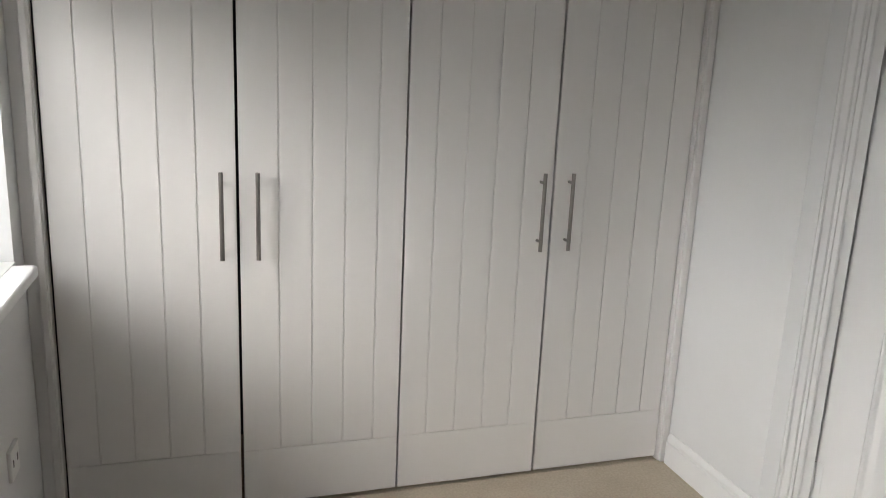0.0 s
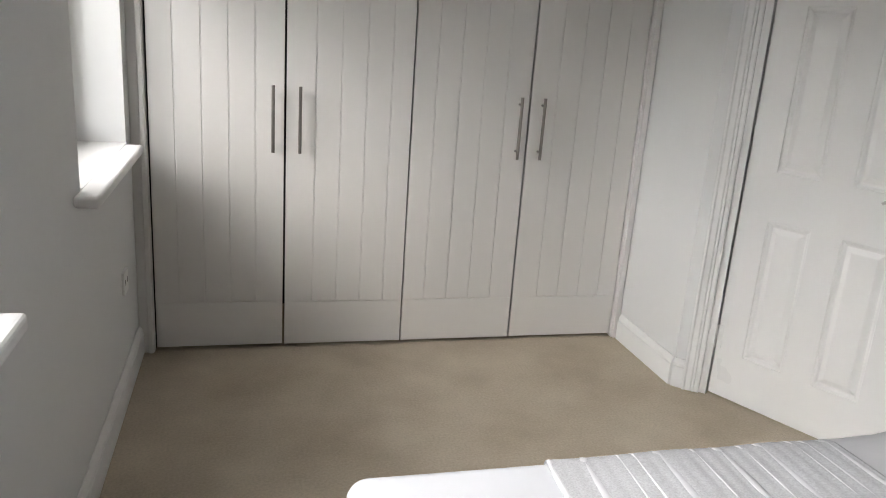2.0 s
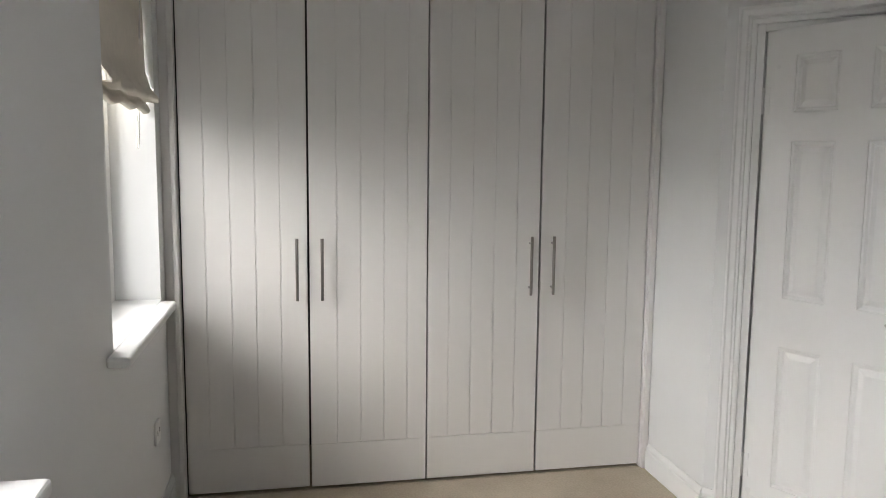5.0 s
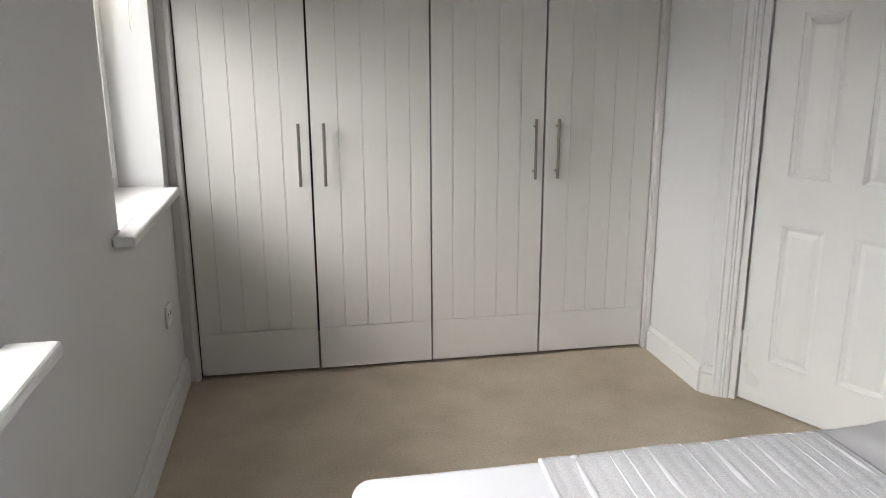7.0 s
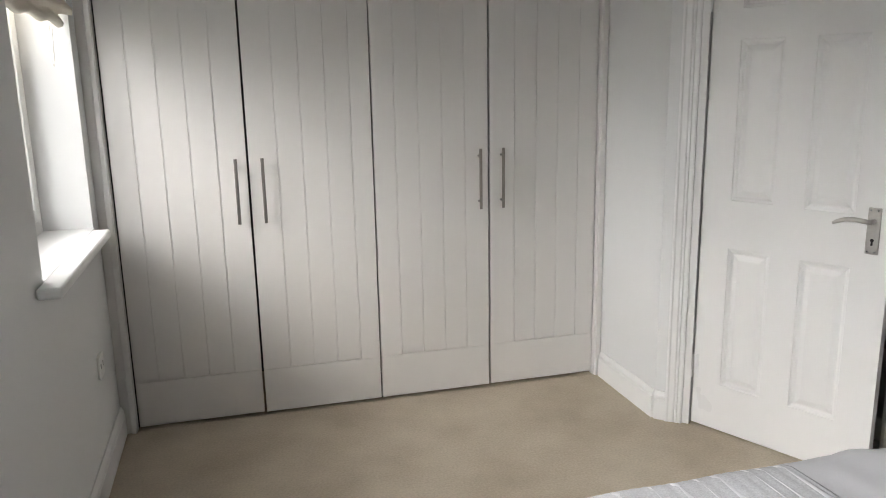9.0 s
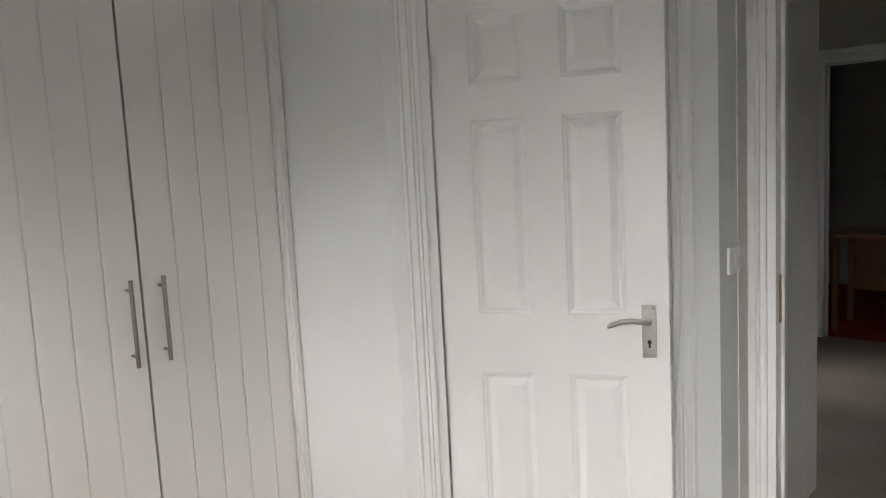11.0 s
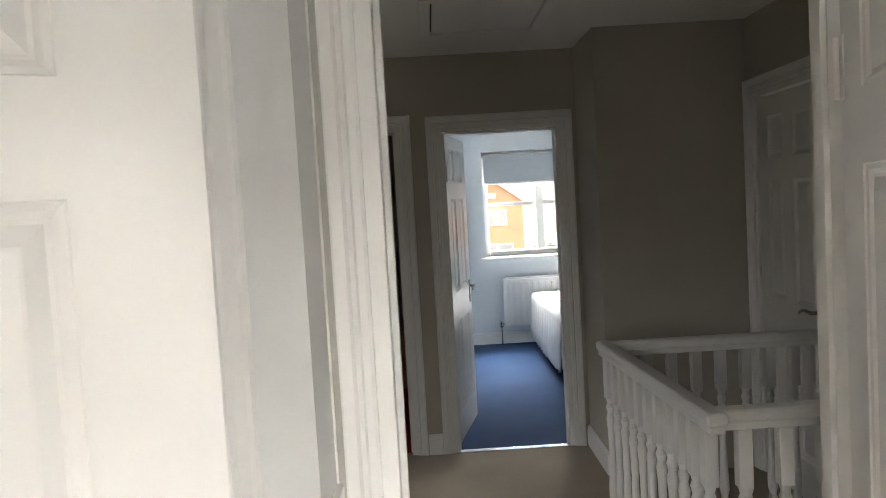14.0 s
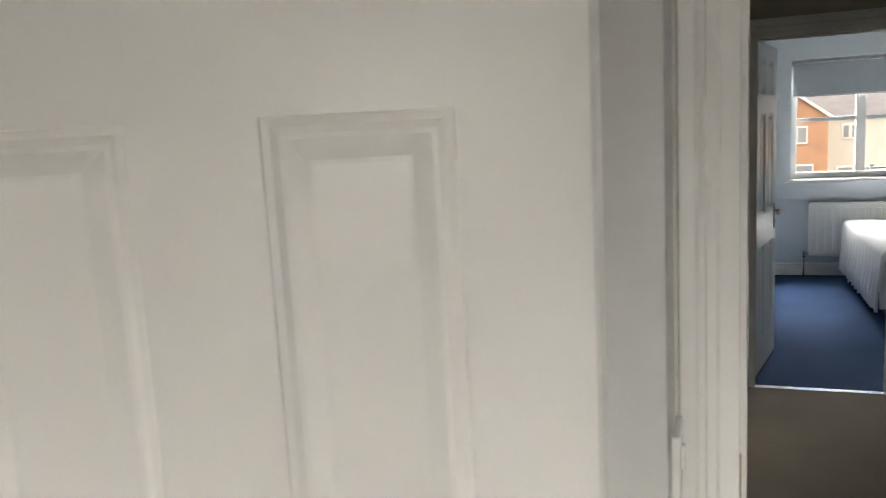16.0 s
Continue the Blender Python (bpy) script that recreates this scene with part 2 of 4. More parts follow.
def lining(m, s0, s1, z1, depth, material=None, t=0.028, name="trim", label="white door lining with stop bead", stop=None):
    bm = bmesh.new()
    e = 0.003
    add_box(bm, (s0 - 0.001, -e, 0), (s0 + t, depth + e, z1), 0.002, m)
    add_box(bm, (s1 - t, -e, 0), (s1 + 0.001, depth + e, z1), 0.002, m)
    add_box(bm, (s0 + t, -e + 0.001, z1 - t), (s1 - t, depth + e - 0.001, z1), 0.002, m)
    if stop is not None:
        a, b = stop
        add_box(bm, (s0 + t, a, 0), (s0 + t + 0.012, b, z1 - t), 0.002, m)
        add_box(bm, (s1 - t - 0.012, a, 0), (s1 - t, b, z1 - t), 0.002, m)
        add_box(bm, (s0 + t + 0.012, a + 0.001, z1 - t - 0.012), (s1 - t - 0.012, b, z1 - t), 0.002, m)
    return tagged(obj(name, bm, material or M_GLOSS), label, "door frame", kind="structure")


def panel_leaf_mesh(w, h, t=0.036):
    """A six-panel leaf: x from the hinge 0 to w, y 0 (front) to t, z 0 to h, moulded on both faces."""
    bm = bmesh.new()
    k = w / 0.686
    xs = [(0.118 * k, 0.283 * k), (w - 0.292 * k, w - 0.121 * k)]
    zs = [(0.195, 0.765), (0.955, 1.555), (1.665, 1.875)]
    gx = [0, xs[0][0], xs[0][1], xs[1][0], xs[1][1], w]
    gz = [0, zs[0][0], zs[0][1], zs[1][0], zs[1][1], zs[2][0], zs[2][1], h]
    for yf, sg in ((0.0, 1), (t, -1)):
        def q(pts):
            bm.faces.new([bm.verts.new(Vector(p)) for p in pts])
        for i in range(5):
            for j in range(7):
                x0, x1, z0, z1 = gx[i], gx[i + 1], gz[j], gz[j + 1]
                if i in (1, 3) and j in (1, 3, 5):
                    lv = [(0, 0), (0.002, 0.003), (0.009, 0.005), (0.016, 0.0102), (0.021, 0.0107), (0.040, 0.0035), (0.044, 0.003)]
                    rings = []
                    for off, dp in lv:
                        y = yf + sg * dp
                        rings.append([bm.verts.new(Vector(p)) for p in ((x0 + off, y, z0 + off), (x1 - off, y, z0 + off), (x1 - off, y, z1 - off), (x0 + off, y, z1 - off))])
                    for a, b in zip(rings, rings[1:]):
                        for c in range(4):
                            bm.faces.new((a[c], a[(c + 1) % 4], b[(c + 1) % 4], b[c]))
                    bm.faces.new(rings[-1])
                else:
                    q(((x0, yf, z0), (x1, yf, z0), (x1, yf, z1), (x0, yf, z1)))
    for pts in (((0, 0, 0), (0, t, 0), (0, t, h), (0, 0, h)), ((w, 0, 0), (w, t, 0), (w, t, h), (w, 0, h)), ((0, 0, 0), (w, 0, 0), (w, t, 0), (0, t, 0)), ((0, 0, h), (w, 0, h), (w, t, h), (0, t, h))):
        bm.faces.new([bm.verts.new(Vector(p)) for p in pts])
    bmesh.ops.remove_doubles(bm, verts=bm.verts[:], dist=0.0002)
    return bm


def lever_handle(parent, m, x, z, t, face=0, toward=-1, material=None):
    """A back plate with a curved lever and a keyhole; face 0 on the front, 1 on the back."""
    material = material or M_STEEL
    sg, y0 = (-1, 0.0) if face == 0 else (1, t)
    fm = m @ Matrix.Translation((x, y0, z)) @ Matrix.Diagonal((1, -sg, 1, 1))
    plate = part("handle_plate", boxm((-0.021, -0.008, -0.115), (0.021, 0.0, 0.045), 0.003, fm), material, parent, "brushed steel back plate")
    bm = bmesh.new()
    rod(bm, (0, -0.006, 0), (0, -0.045, 0), 0.009)
    pts = [(0, -0.045, 0.0), (toward * 0.02, -0.048, 0.003), (toward * 0.05, -0.048, 0.006), (toward * 0.08, -0.047, 0.002), (toward * 0.105, -0.045, -0.008), (toward * 0.118, -0.044, -0.015)]
    tube(bm, pts, [0.0085, 0.0085, 0.008, 0.0075, 0.007, 0.005])
    bm.transform(fm)
    part("lever", bm, material, plate, smooth=True)
    bm = bmesh.new()
    rod(bm, (0, -0.0075, -0.066), (0, -0.0095, -0.066), 0.006)
    add_box(bm, (-0.003, -0.0095, -0.084), (0.003, -0.0075, -0.066))
    bm.transform(fm)
    part("keyhole", bm, M_DARK, plate)
    for dz in (0.036, -0.106):
        bm = bmesh.new()
        rod(bm, (0.012, -0.0075, dz), (0.012, -0.0095, dz), 0.0035, 8)
        rod(bm, (-0.012, -0.0075, dz), (-0.012, -0.0095, dz), 0.0035, 8)
        bm.transform(fm)
        part("screw", bm, M_CHROME, plate)


def leaf(name, hinge, angle, w, h, label, back=1, z0=0.012, latch=True, metal=None):
    """A door leaf from its hinge, its front face on the right of the hinge-to-edge direction."""
    m = Matrix.Translation((hinge[0], hinge[1], z0)) @ Matrix.Rotation(radians(angle), 4, "Z")
    ob = empty(name, Matrix.Translation((hinge[0], hinge[1], 0)), label, "door", kind="structure")
    t = 0.036
    bm = panel_leaf_mesh(w, h, t)
    bm.transform(m)
    slab = part("door_leaf", bm, M_BRIGHTDOOR, ob)
    lever_handle(ob, m, w - 0.058, 0.94, t, 0, -1, metal)
    if back:
        lever_handle(ob, m, w - 0.058, 0.94, t, 1)
    if latch:
        bm = boxm((w, 0.006, 0.80), (w + 0.002, 0.030, 0.96), 0.0, m)
        lp = part("latch_plate", bm, M_BRASS, ob, "worn brass latch plate")
        part("latch_bolt", boxm((w + 0.001, 0.012, 0.915), (w + 0.010, 0.024, 0.94), 0.002, m), M_STEEL, lp)
    for z in (0.20, 1.66):
        bm = bmesh.new()
        rod(bm, (-0.004, -0.006, z), (-0.004, -0.006, z + 0.10), 0.006, 10)
        add_box(bm, (-0.004, -0.002, z), (0.022, 0.0005, z + 0.10), 0.0, None)
        bm.transform(m)
        part("hinge", bm, M_GLOSS, ob, "painted butt hinge")
    return ob


# ---- structure: bedroom ----
H = 2.41
XL = 0.655
W2 = -2.02
bed_floor = tagged(obj("floor", boxm((XL - 0.3, -5.2, -0.2), (3.80, -0.0, 0.0)), M_CARPET), "beige fitted carpet with worn patches", "carpet", kind="structure")
tagged(obj("ceiling", boxm((XL - 0.3, -5.2, H), (3.86, 0.75, H + 0.15)), M_CEIL), "white painted bedroom ceiling", "ceiling", kind="structure")
tagged(obj("floor", boxm((XL - 0.3, 0.0, -0.2), (2.99, 0.75, 0.002)), M_CARPET), "beige carpet inside the wardrobe", "carpet", kind="structure")
# window wall; its face looks east
wall("wall_west", (XL, -5.2), (XL, 0.70), H, 0.30, M_WALL, [(5.2 - 3.30, 5.2 - 1.965, 0.885, 2.10), (5.2 - 0.96, 5.2 - 0.125, 0.885, 2.10)], "pale grey painted wall with two window recesses")
wall("wall_south", (3.9, -5.2), (XL - 0.3, -5.2), H, 0.15, M_WALL, (), "pale grey painted wall behind the bed")
# wardrobe alcove back
wall("wall_north", (XL - 0.3, 0.70), (3.6, 0.70), H, 0.15, M_WALL)
P0, P1, P2, P3, P4 = (2.868, 0.70), (2.868, -0.530), (3.523, -1.223), (3.527, -1.308), (3.76, -1.314)
wall("wall_stub", P0, P1, H, 0.12, M_WALL, (), "pale grey painted wall beside the wardrobe")
mD, lenD = plane_frame(P1, P2)
S0, S1, ZD = 0.118, 0.884, 2.012
wall("wall_door", P1, P2, H, 0.10, M_WALL, [(S0, S1, 0, ZD)], "pale grey angled wall with the bathroom door")
wall("wall_return", P2, P3, H, 0.10, M_WALL, (), "short pale grey wall beside the door frame")
wall("wall_switch", P3, P4, H, 0.10, M_WALL, (), "pale grey wall with a light switch")
LY0, LY1 = -1.372, -2.178
mE, lenE = plane_frame((3.76, -1.214), (3.76, -5.2))
wall("wall_east", (3.76, -1.214), (3.76, -5.2), H, 0.10, M_WALL, [(-LY0 - 1.214, -LY1 - 1.214, 0, ZD)], "pale grey wall with the landing doorway")
# wardrobe front frame
for nm, a, b in (("trim", (XL, -0.012, 0.0), (0.715, 0.03, H)), ("trim", (2.832, -0.012, 0.0), (2.868, 0.03, H)), ("trim", (0.715, -0.010, 2.372), (2.832, 0.03, H))):
    tagged(obj(nm, boxm(a, b, 0.003), M_WARD), "off-white wardrobe surround strip", "trim", kind="structure")
for x0, x1 in ((0.690, 0.712), (2.836, 2.866)):
    tagged(obj("trim", boxm((x0, -0.024, 0.0), (x1, -0.011, 2.385), 0.005), M_WARD), "raised moulding of the wardrobe surround", "trim", kind="structure")
tagged(obj("trim", boxm((0.69, -0.022, 2.376), (2.866, -0.0095, 2.40), 0.005), M_WARD), "raised moulding above the wardrobe", "trim", kind="structure")
skirting((XL, -5.2), (XL, -0.012))
skirting((2.868, -0.03), P1)
skirting(P1, (mD @ Vector((S0 - 0.07, 0, 0)))[:2])
skirting(P2, P3)
skirting((3.527 + 0.01, -1.308), (3.745, -1.3135))
skirting((3.76, -2.235), (3.76, -5.2))
# bathroom door frame and landing door frame
architrave(mD, S0, S1, ZD)
lining(mD, S0, S1, ZD, 0.10, stop=(0.042, 0.062))
architrave(mE, -LY0 - 1.214, -LY1 - 1.214, ZD)
architrave(mE, -LY0 - 1.214, -LY1 - 1.214, ZD, side=0.10)
lining(mE, -LY0 - 1.214, -LY1 - 1.214, ZD, 0.10, stop=(0.042, 0.062))

# ---- doors of the bedroom ----
leaf("door_1", (2.9811, -0.6320), -90 + 25.5, 0.695, 1.975, "white six-panel bathroom door standing ajar")
leaf("door_2", (3.752, -2.144), 163.0, 0.72, 1.975, "white six-panel bedroom door opened towards the bed")

# ---- windows of the bedroom ----


def casement(name, y0, y1, xg, z0, z1, label):
    """A plastic window in the plane x = xg, looking along y from y0 to y1."""
    ob = empty(name, Matrix.Translation((xg, y0, z0)), label, "window", kind="structure")
    f = 0.055
    for nm, a, b in (("window_frame", (xg - 0.03, y0, z0), (xg + 0.03, y0 + f, z1)), ("window_frame", (xg - 0.03, y1 - f, z0), (xg + 0.03, y1, z1)),
                     ("window_frame", (xg - 0.03, y0 + f, z0), (xg + 0.03, y1 - f, z0 + f)), ("window_frame", (xg - 0.03, y0 + f, z1 - f), (xg + 0.03, y1 - f, z1))):
        part(nm, boxm(a, b, 0.004), M_UPVC, ob)
    g = f + 0.002
    s = 0.05
    for a, b in (((xg - 0.02, y0 + g, z0 + g), (xg + 0.038, y0 + g + s, z1 - g)), ((xg - 0.02, y1 - g - s, z0 + g), (xg + 0.038, y1 - g, z1 - g)),
                 ((xg - 0.02, y0 + g + s, z0 + g), (xg + 0.038, y1 - g - s, z0 + g + s)), ((xg - 0.02, y0 + g + s, z1 - g - s), (xg + 0.038, y1 - g - s, z1 - g))):
        part("sash", boxm(a, b, 0.006), M_UPVC, ob)
    bm = bmesh.new()
    i = g + s - 0.004
    for a, b in (((xg + 0.024, y0 + i, z0 + i), (xg + 0.030, y0 + i + 0.012, z1 - i)), ((xg + 0.024, y1 - i - 0.012, z0 + i), (xg + 0.030, y1 - i, z1 - i)),
                 ((xg + 0.024, y0 + i, z0 + i), (xg + 0.030, y1 - i, z0 + i + 0.012))):
        add_box(bm, a, b)
    part("seal", bm, M_RUBBER, ob, "black rubber glazing seal")
    p = part("pane", boxm((xg - 0.004, y0 + i, z0 + i), (xg + 0.004, y1 - i, z1 - i)), M_GLASS, ob)
    p.visible_shadow = False
    return ob


casement("window_1", -0.955, -0.13, 0.452, 0.905, 2.10, "white plastic window in a deep recess")
casement("window_2", -3.295, -1.97, 0.452, 0.905, 2.10, "white plastic window in a deep recess")
for nm, y0, y1 in (("window_sill", -1.062, -0.165), ("window_sill", -3.40, -1.905)):
    bm = bmesh.new()
    add_box(bm, (0.482, y0 + (0.105), 0.886), (0.660, y1 - (-0.038 if y1 > -1 else 0.062), 0.912), 0.0)
    add_box(bm, (0.6555, y0, 0.878), (0.722 if y1 > -1 else 0.757, y1, 0.912), 0.010, None, 3)
    tagged(obj(nm, bm, M_GLOSS), "white painted window board with rounded nose", "window sill", kind="structure")


def roman_blind(y0, y1, z0, z1, x):
    ob = empty("roman_blind", Matrix.Translation((x, y0, z1)), "cream linen roman blind, part raised, hanging in the window recess", "blind", "roman blinds")
    n = 26
    prof = [(0.0, z1), (0.004, z1 - 0.15), (0.006, z0 + 0.16), (0.028, z0 + 0.10), (0.060, z0 + 0.055), (0.058, z0 + 0.042), (0.010, z0 + 0.048), (0.004, z0 + 0.045),
            (0.016, z0 + 0.030), (0.024, z0 + 0.014), (0.018, z0 + 0.004), (0.004, z0)]
    bm = bmesh.new()
    rows = []
    for k in range(n + 1):
        y = y0 + (y1 - y0) * k / n
        e = min(k, n - k) / n
        rows.append([bm.verts.new((x + dx * (1 + 0.15 * math.sin(k * 0.9)) + 0.002, y, z + 0.006 * math.sin(k * 0.7) * (1 if z < z0 + 0.12 else 0))) for dx, z in prof])
    for a, b in zip(rows, rows[1:]):
        for i in range(len(prof) - 1):
            bm.faces.new((a[i], a[i + 1], b[i + 1], b[i]))
    bm.normal_update()
    bmesh.ops.solidify(bm, geom=bm.faces[:], thickness=0.003)
    part("fabric", bm, M_LINEN, ob, smooth=True)
    part("headrail", boxm((x - 0.03, y0, z1 - 0.035), (x - 0.002, y1, z1 - 0.002), 0.003), M_UPVC, ob)
    bm = bmesh.new()
    tube(bm, [(x + 0.015, y1 - 0.10, z1 - 0.03), (x - 0.012, y1 - 0.10, z0 - 0.06), (x - 0.012, y1 - 0.10, z0 - 0.13), (x - 0.010, y1 - 0.085, z0 - 0.14), (x - 0.010, y1 - 0.075, z0 - 0.12), (x + 0.013, y1 - 0.085, z1 - 0.03)], 0.0022, 6)
    part("pull_cord", bm, M_STEEL, ob, "beaded metal pull cord")
    return ob


roman_blind(-0.95, -0.14, 1.655, 2.095, 0.62)
# unseen blind, assumed here; its height is set to trim the incoming light
roman_blind(-3.29, -1.975, 1.78, 2.095, 0.62)

# ---- wardrobe ----
EDGES = [0.720, 1.249, 1.775, 2.300, 2.830]


wardrobe = empty("wardrobe", Matrix.Translation((1.8, 0.3, 0)), "built-in off-white wardrobe with four grooved doors", "wardrobe")
GAPS = [0.0028, 0.0045, 0.0032, 0.0045, 0.0028]


def wardrobe_door(i):
    x0, x1 = EDGES[i] + GAPS[i], EDGES[i + 1] - GAPS[i + 1]
    z0, z1 = 0.016, 2.362
    y = (0.006, 0.0, 0.001, 0.004)[i]
    door = part("door", boxm((x0, y + 0.0038, z0), (x1, y + 0.022, z1), 0.001), M_WARD, wardrobe, "off-white satin door with vertical grooves")
    w = x1 - x0
    cx = [0.118, 0.222, 0.326, 0.430] if i % 2 else [0.096, 0.2, 0.304, 0.408]
    gz0, gz1 = 0.215, 2.345
    g = 0.0017
    part("bottom_rail", boxm((x0, y, z0), (x1, y + 0.0040, gz0 - g), 0.0016, None, 2), M_WARD, door)
    xs = [0.0] + cx + [w]
    for k in range(5):
        a = x0 + xs[k] + (g if k else 0)
        b = x0 + xs[k + 1] - (g if k < 4 else 0)
        part("stile" if k in (0, 4) else "plank", boxm((a, y, gz0 - (g if k in (0, 4) else -g)), (b, y + 0.0040, z1), 0.0016, None, 2), M_WARD, door)
    hx = x1 - 0.045 if i % 2 == 0 else x0 + 0.053
    bm = bmesh.new()
    rod(bm, (hx, y - 0.034, 0.872), (hx, y - 0.034, 1.142), 0.0068, 12)
    for z in (0.905, 1.109):
        rod(bm, (hx, y + 0.001, z), (hx, y - 0.034, z), 0.005, 10)
    part("handle", bm, M_HANDLE, door, "brushed steel bar handle")


for i in range(4):
    wardrobe_door(i)
# carcass coloured near-black so the gaps between the doors look deep in shade
part("back_panel", boxm((0.70, 0.55, 0.0), (2.85, 0.57, 2.36)), M_DARK, wardrobe)
for x in (0.70, 1.768, 2.833):
    part("side_panel", boxm((x, 0.032, 0.0), (x + 0.016, 0.55, 2.36)), M_DARK, wardrobe)
part("top_panel", boxm((0.718, 0.032, 2.364), (2.832, 0.55, 2.372)), M_DARK, wardrobe)

# ---- bed ----
BX0, BX1, BY0, BY1, BZ = 1.270, 2.70, -3.95, -1.985, 0.622
bed = empty("bed", Matrix.Translation((BX0, BY0, 0)), "bed with a white sheet on a divan base", "bed")
part("divan_base", boxm((BX0 + 0.03, BY0 + 0.03, 0.05), (BX1, BY1 - 0.03, 0.30), 0.02), M_SHEET, bed)
for x, y in ((BX0 + 0.12, BY0 + 0.12), (BX0 + 0.12, BY1 - 0.12), (BX1 - 0.1, BY0 + 0.12), (BX1 - 0.1, BY1 - 0.12)):
    bm = bmesh.new()
    lathe(bm, [(0.018, 0), (0.022, 0.02), (0.022, 0.06)], 12, Matrix.Translation((x, y, 0)))
    part("foot", bm, M_RUBBER, bed)
part("mattress", boxm((BX0, BY0, 0.30), (BX1, BY1, BZ), 0.04, None, 5), M_SHEET, bed, "mattress under a white fitted sheet", smooth=True)


def cloth(name, x0, x1, z, material, label, category, nx, ny, relief, edge):
    """A cloth draped over the mattress's top and long side; relief(u, v) gives its folds."""
    bm = bmesh.new()
    rows = []
    path = []
    r = 0.04
    for k in range(ny + 1):
        path.append((BY0 + 0.02 + (BY1 - r - BY0 - 0.02) * k / ny, z))
    for k in range(1, 7):
        a = math.pi / 2 * k / 6
        path.append((BY1 - r + (r + 0.006) * math.sin(a), z - r + r * math.cos(a)))
    for k in range(1, 6):
        path.append((BY1 + 0.006, z - r - 0.17 * k / 5))
    for i in range(nx + 1):
        row = []
        for j, (y, zz) in enumerate(path):
            u = i / nx
            v = j / (len(path) - 1)
            d = relief(u, v)
            top = j <= ny
            x = x0 + (x1 - x0) * u + edge(u, v)
            row.append(bm.verts.new((x, y + (0 if top else d), zz + (d if top else d * 0.4))))
        rows.append(row)
    for a, b in zip(rows, rows[1:]):
        for i in range(len(path) - 1):
            bm.faces.new((a[i], a[i + 1], b[i + 1], b[i]))
    bm.normal_update()
    bmesh.ops.solidify(bm, geom=bm.faces[:], thickness=-0.003)
    return tagged(obj(name, bm, material, None, "", True), label, category)


def rib(u, v):
    return 0.0035 + 0.0009 * abs(math.sin(u * 70)) + 0.004 * noise.noise((u * 4, v * 6, 1))


throw = cloth("throw_blanket", 1.64, 2.27, BZ + 0.004, M_THROWG, "white and grey striped woven throw laid across the bed", "blanket", 160, 30, rib, lambda u, v: 0.02 * math.sin(v * 9 + u * 2))
for u0, u1 in ((0.0, 0.035), (0.10, 0.15), (0.22, 0.235), (0.27, 0.285), (0.34, 0.39), (0.47, 0.485), (0.55, 0.60), (0.64, 0.655), (0.70, 0.75), (0.83, 0.845), (0.88, 0.90), (0.955, 1.0)):
    s = cloth("white_stripe", 1.64 + 0.63 * u0, 1.64 + 0.63 * (0.45 * u0 + 0.55 * u1), BZ + 0.0062, M_THROW, "raised white woven stripe", "", 6, 30,
              lambda u, v: 0.001 + 0.002 * math.sin(math.pi * u) + 0.004 * noise.noise((u0 * 4, v * 6, 1)) + 0.0012 * math.sin(v * 160), lambda u, v: 0.02 * math.sin(v * 9 + u0 * 2))
    s.parent = throw
cloth("satin_cover", 2.265, 2.69, BZ + 0.003, M_GREYSHEET, "pale grey satin bed cover with soft folds", "bed cover", 60, 30,
      lambda u, v: 0.004 + 0.012 * max(0, noise.noise((u * 5 + v * 4, v * 5, 3))) + 0.006 * math.sin(u * 9 + v * 14) * 0.5, lambda u, v: 0.0)

# ---- pendant lamp ----
PX, PY = 2.195, -2.12
pend = empty("pendant_lamp", Matrix.Translation((PX, PY, H)), "unlit ceiling pendant with a cream tapered drum shade", "lamp")
bm = bmesh.new()
lathe(bm, [(0.215, 1.91), (0.217, 1.91), (0.165, 2.155), (0.163, 2.155), (0.215, 1.91)], 48, Matrix.Translation((PX, PY, 0)), cap=False)
part("shade", bm, M_SHADE, pend, "cream fabric shade", smooth=True)
bm = bmesh.new()
rod(bm, (PX, PY, 2.09), (PX, PY, H), 0.004)
part("flex", bm, M_UPVC, pend)
bm = bmesh.new()
lathe(bm, [(0.045, H - 0.02), (0.05, H)], 20, Matrix.Translation((PX, PY, 0)))
part("ceiling_rose", bm, M_UPVC, pend)

# ---- landing ----
XB = 7.16
tagged(obj("floor", boxm((3.80, -2.20, -0.2), (XB + 0.05, 0.9, -0.001)), M_LCARPET), "grey beige landing carpet", "carpet", kind="structure")
for a, b in (((3.86, -3.32, -0.2), (4.60, -2.20, -0.001)), ((5.70, -3.32, -0.2), (6.74, -2.20, -0.001)), ((6.74, -2.45, -0.2), (XB + 0.05, -2.20, -0.001))):
    tagged(obj("floor", boxm(a, b), M_LCARPET), "grey beige landing carpet", "carpet", kind="structure")
tagged(obj("ceiling", boxm((3.86, -3.32, 2.43), (XB, 1.0, 2.58)), M_CEIL), "white landing ceiling with a loft hatch", "ceiling", kind="structure")
OB0, OB1 = -1.543, -2.288
mB, _ = plane_frame((XB, 0.9), (XB, -2.40))
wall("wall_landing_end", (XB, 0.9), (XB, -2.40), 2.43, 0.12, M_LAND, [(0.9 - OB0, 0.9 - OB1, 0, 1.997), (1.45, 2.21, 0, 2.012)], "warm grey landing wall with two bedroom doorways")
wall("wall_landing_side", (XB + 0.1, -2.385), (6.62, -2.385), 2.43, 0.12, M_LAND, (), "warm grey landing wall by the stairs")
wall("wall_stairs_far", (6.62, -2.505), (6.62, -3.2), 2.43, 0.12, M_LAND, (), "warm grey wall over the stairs")
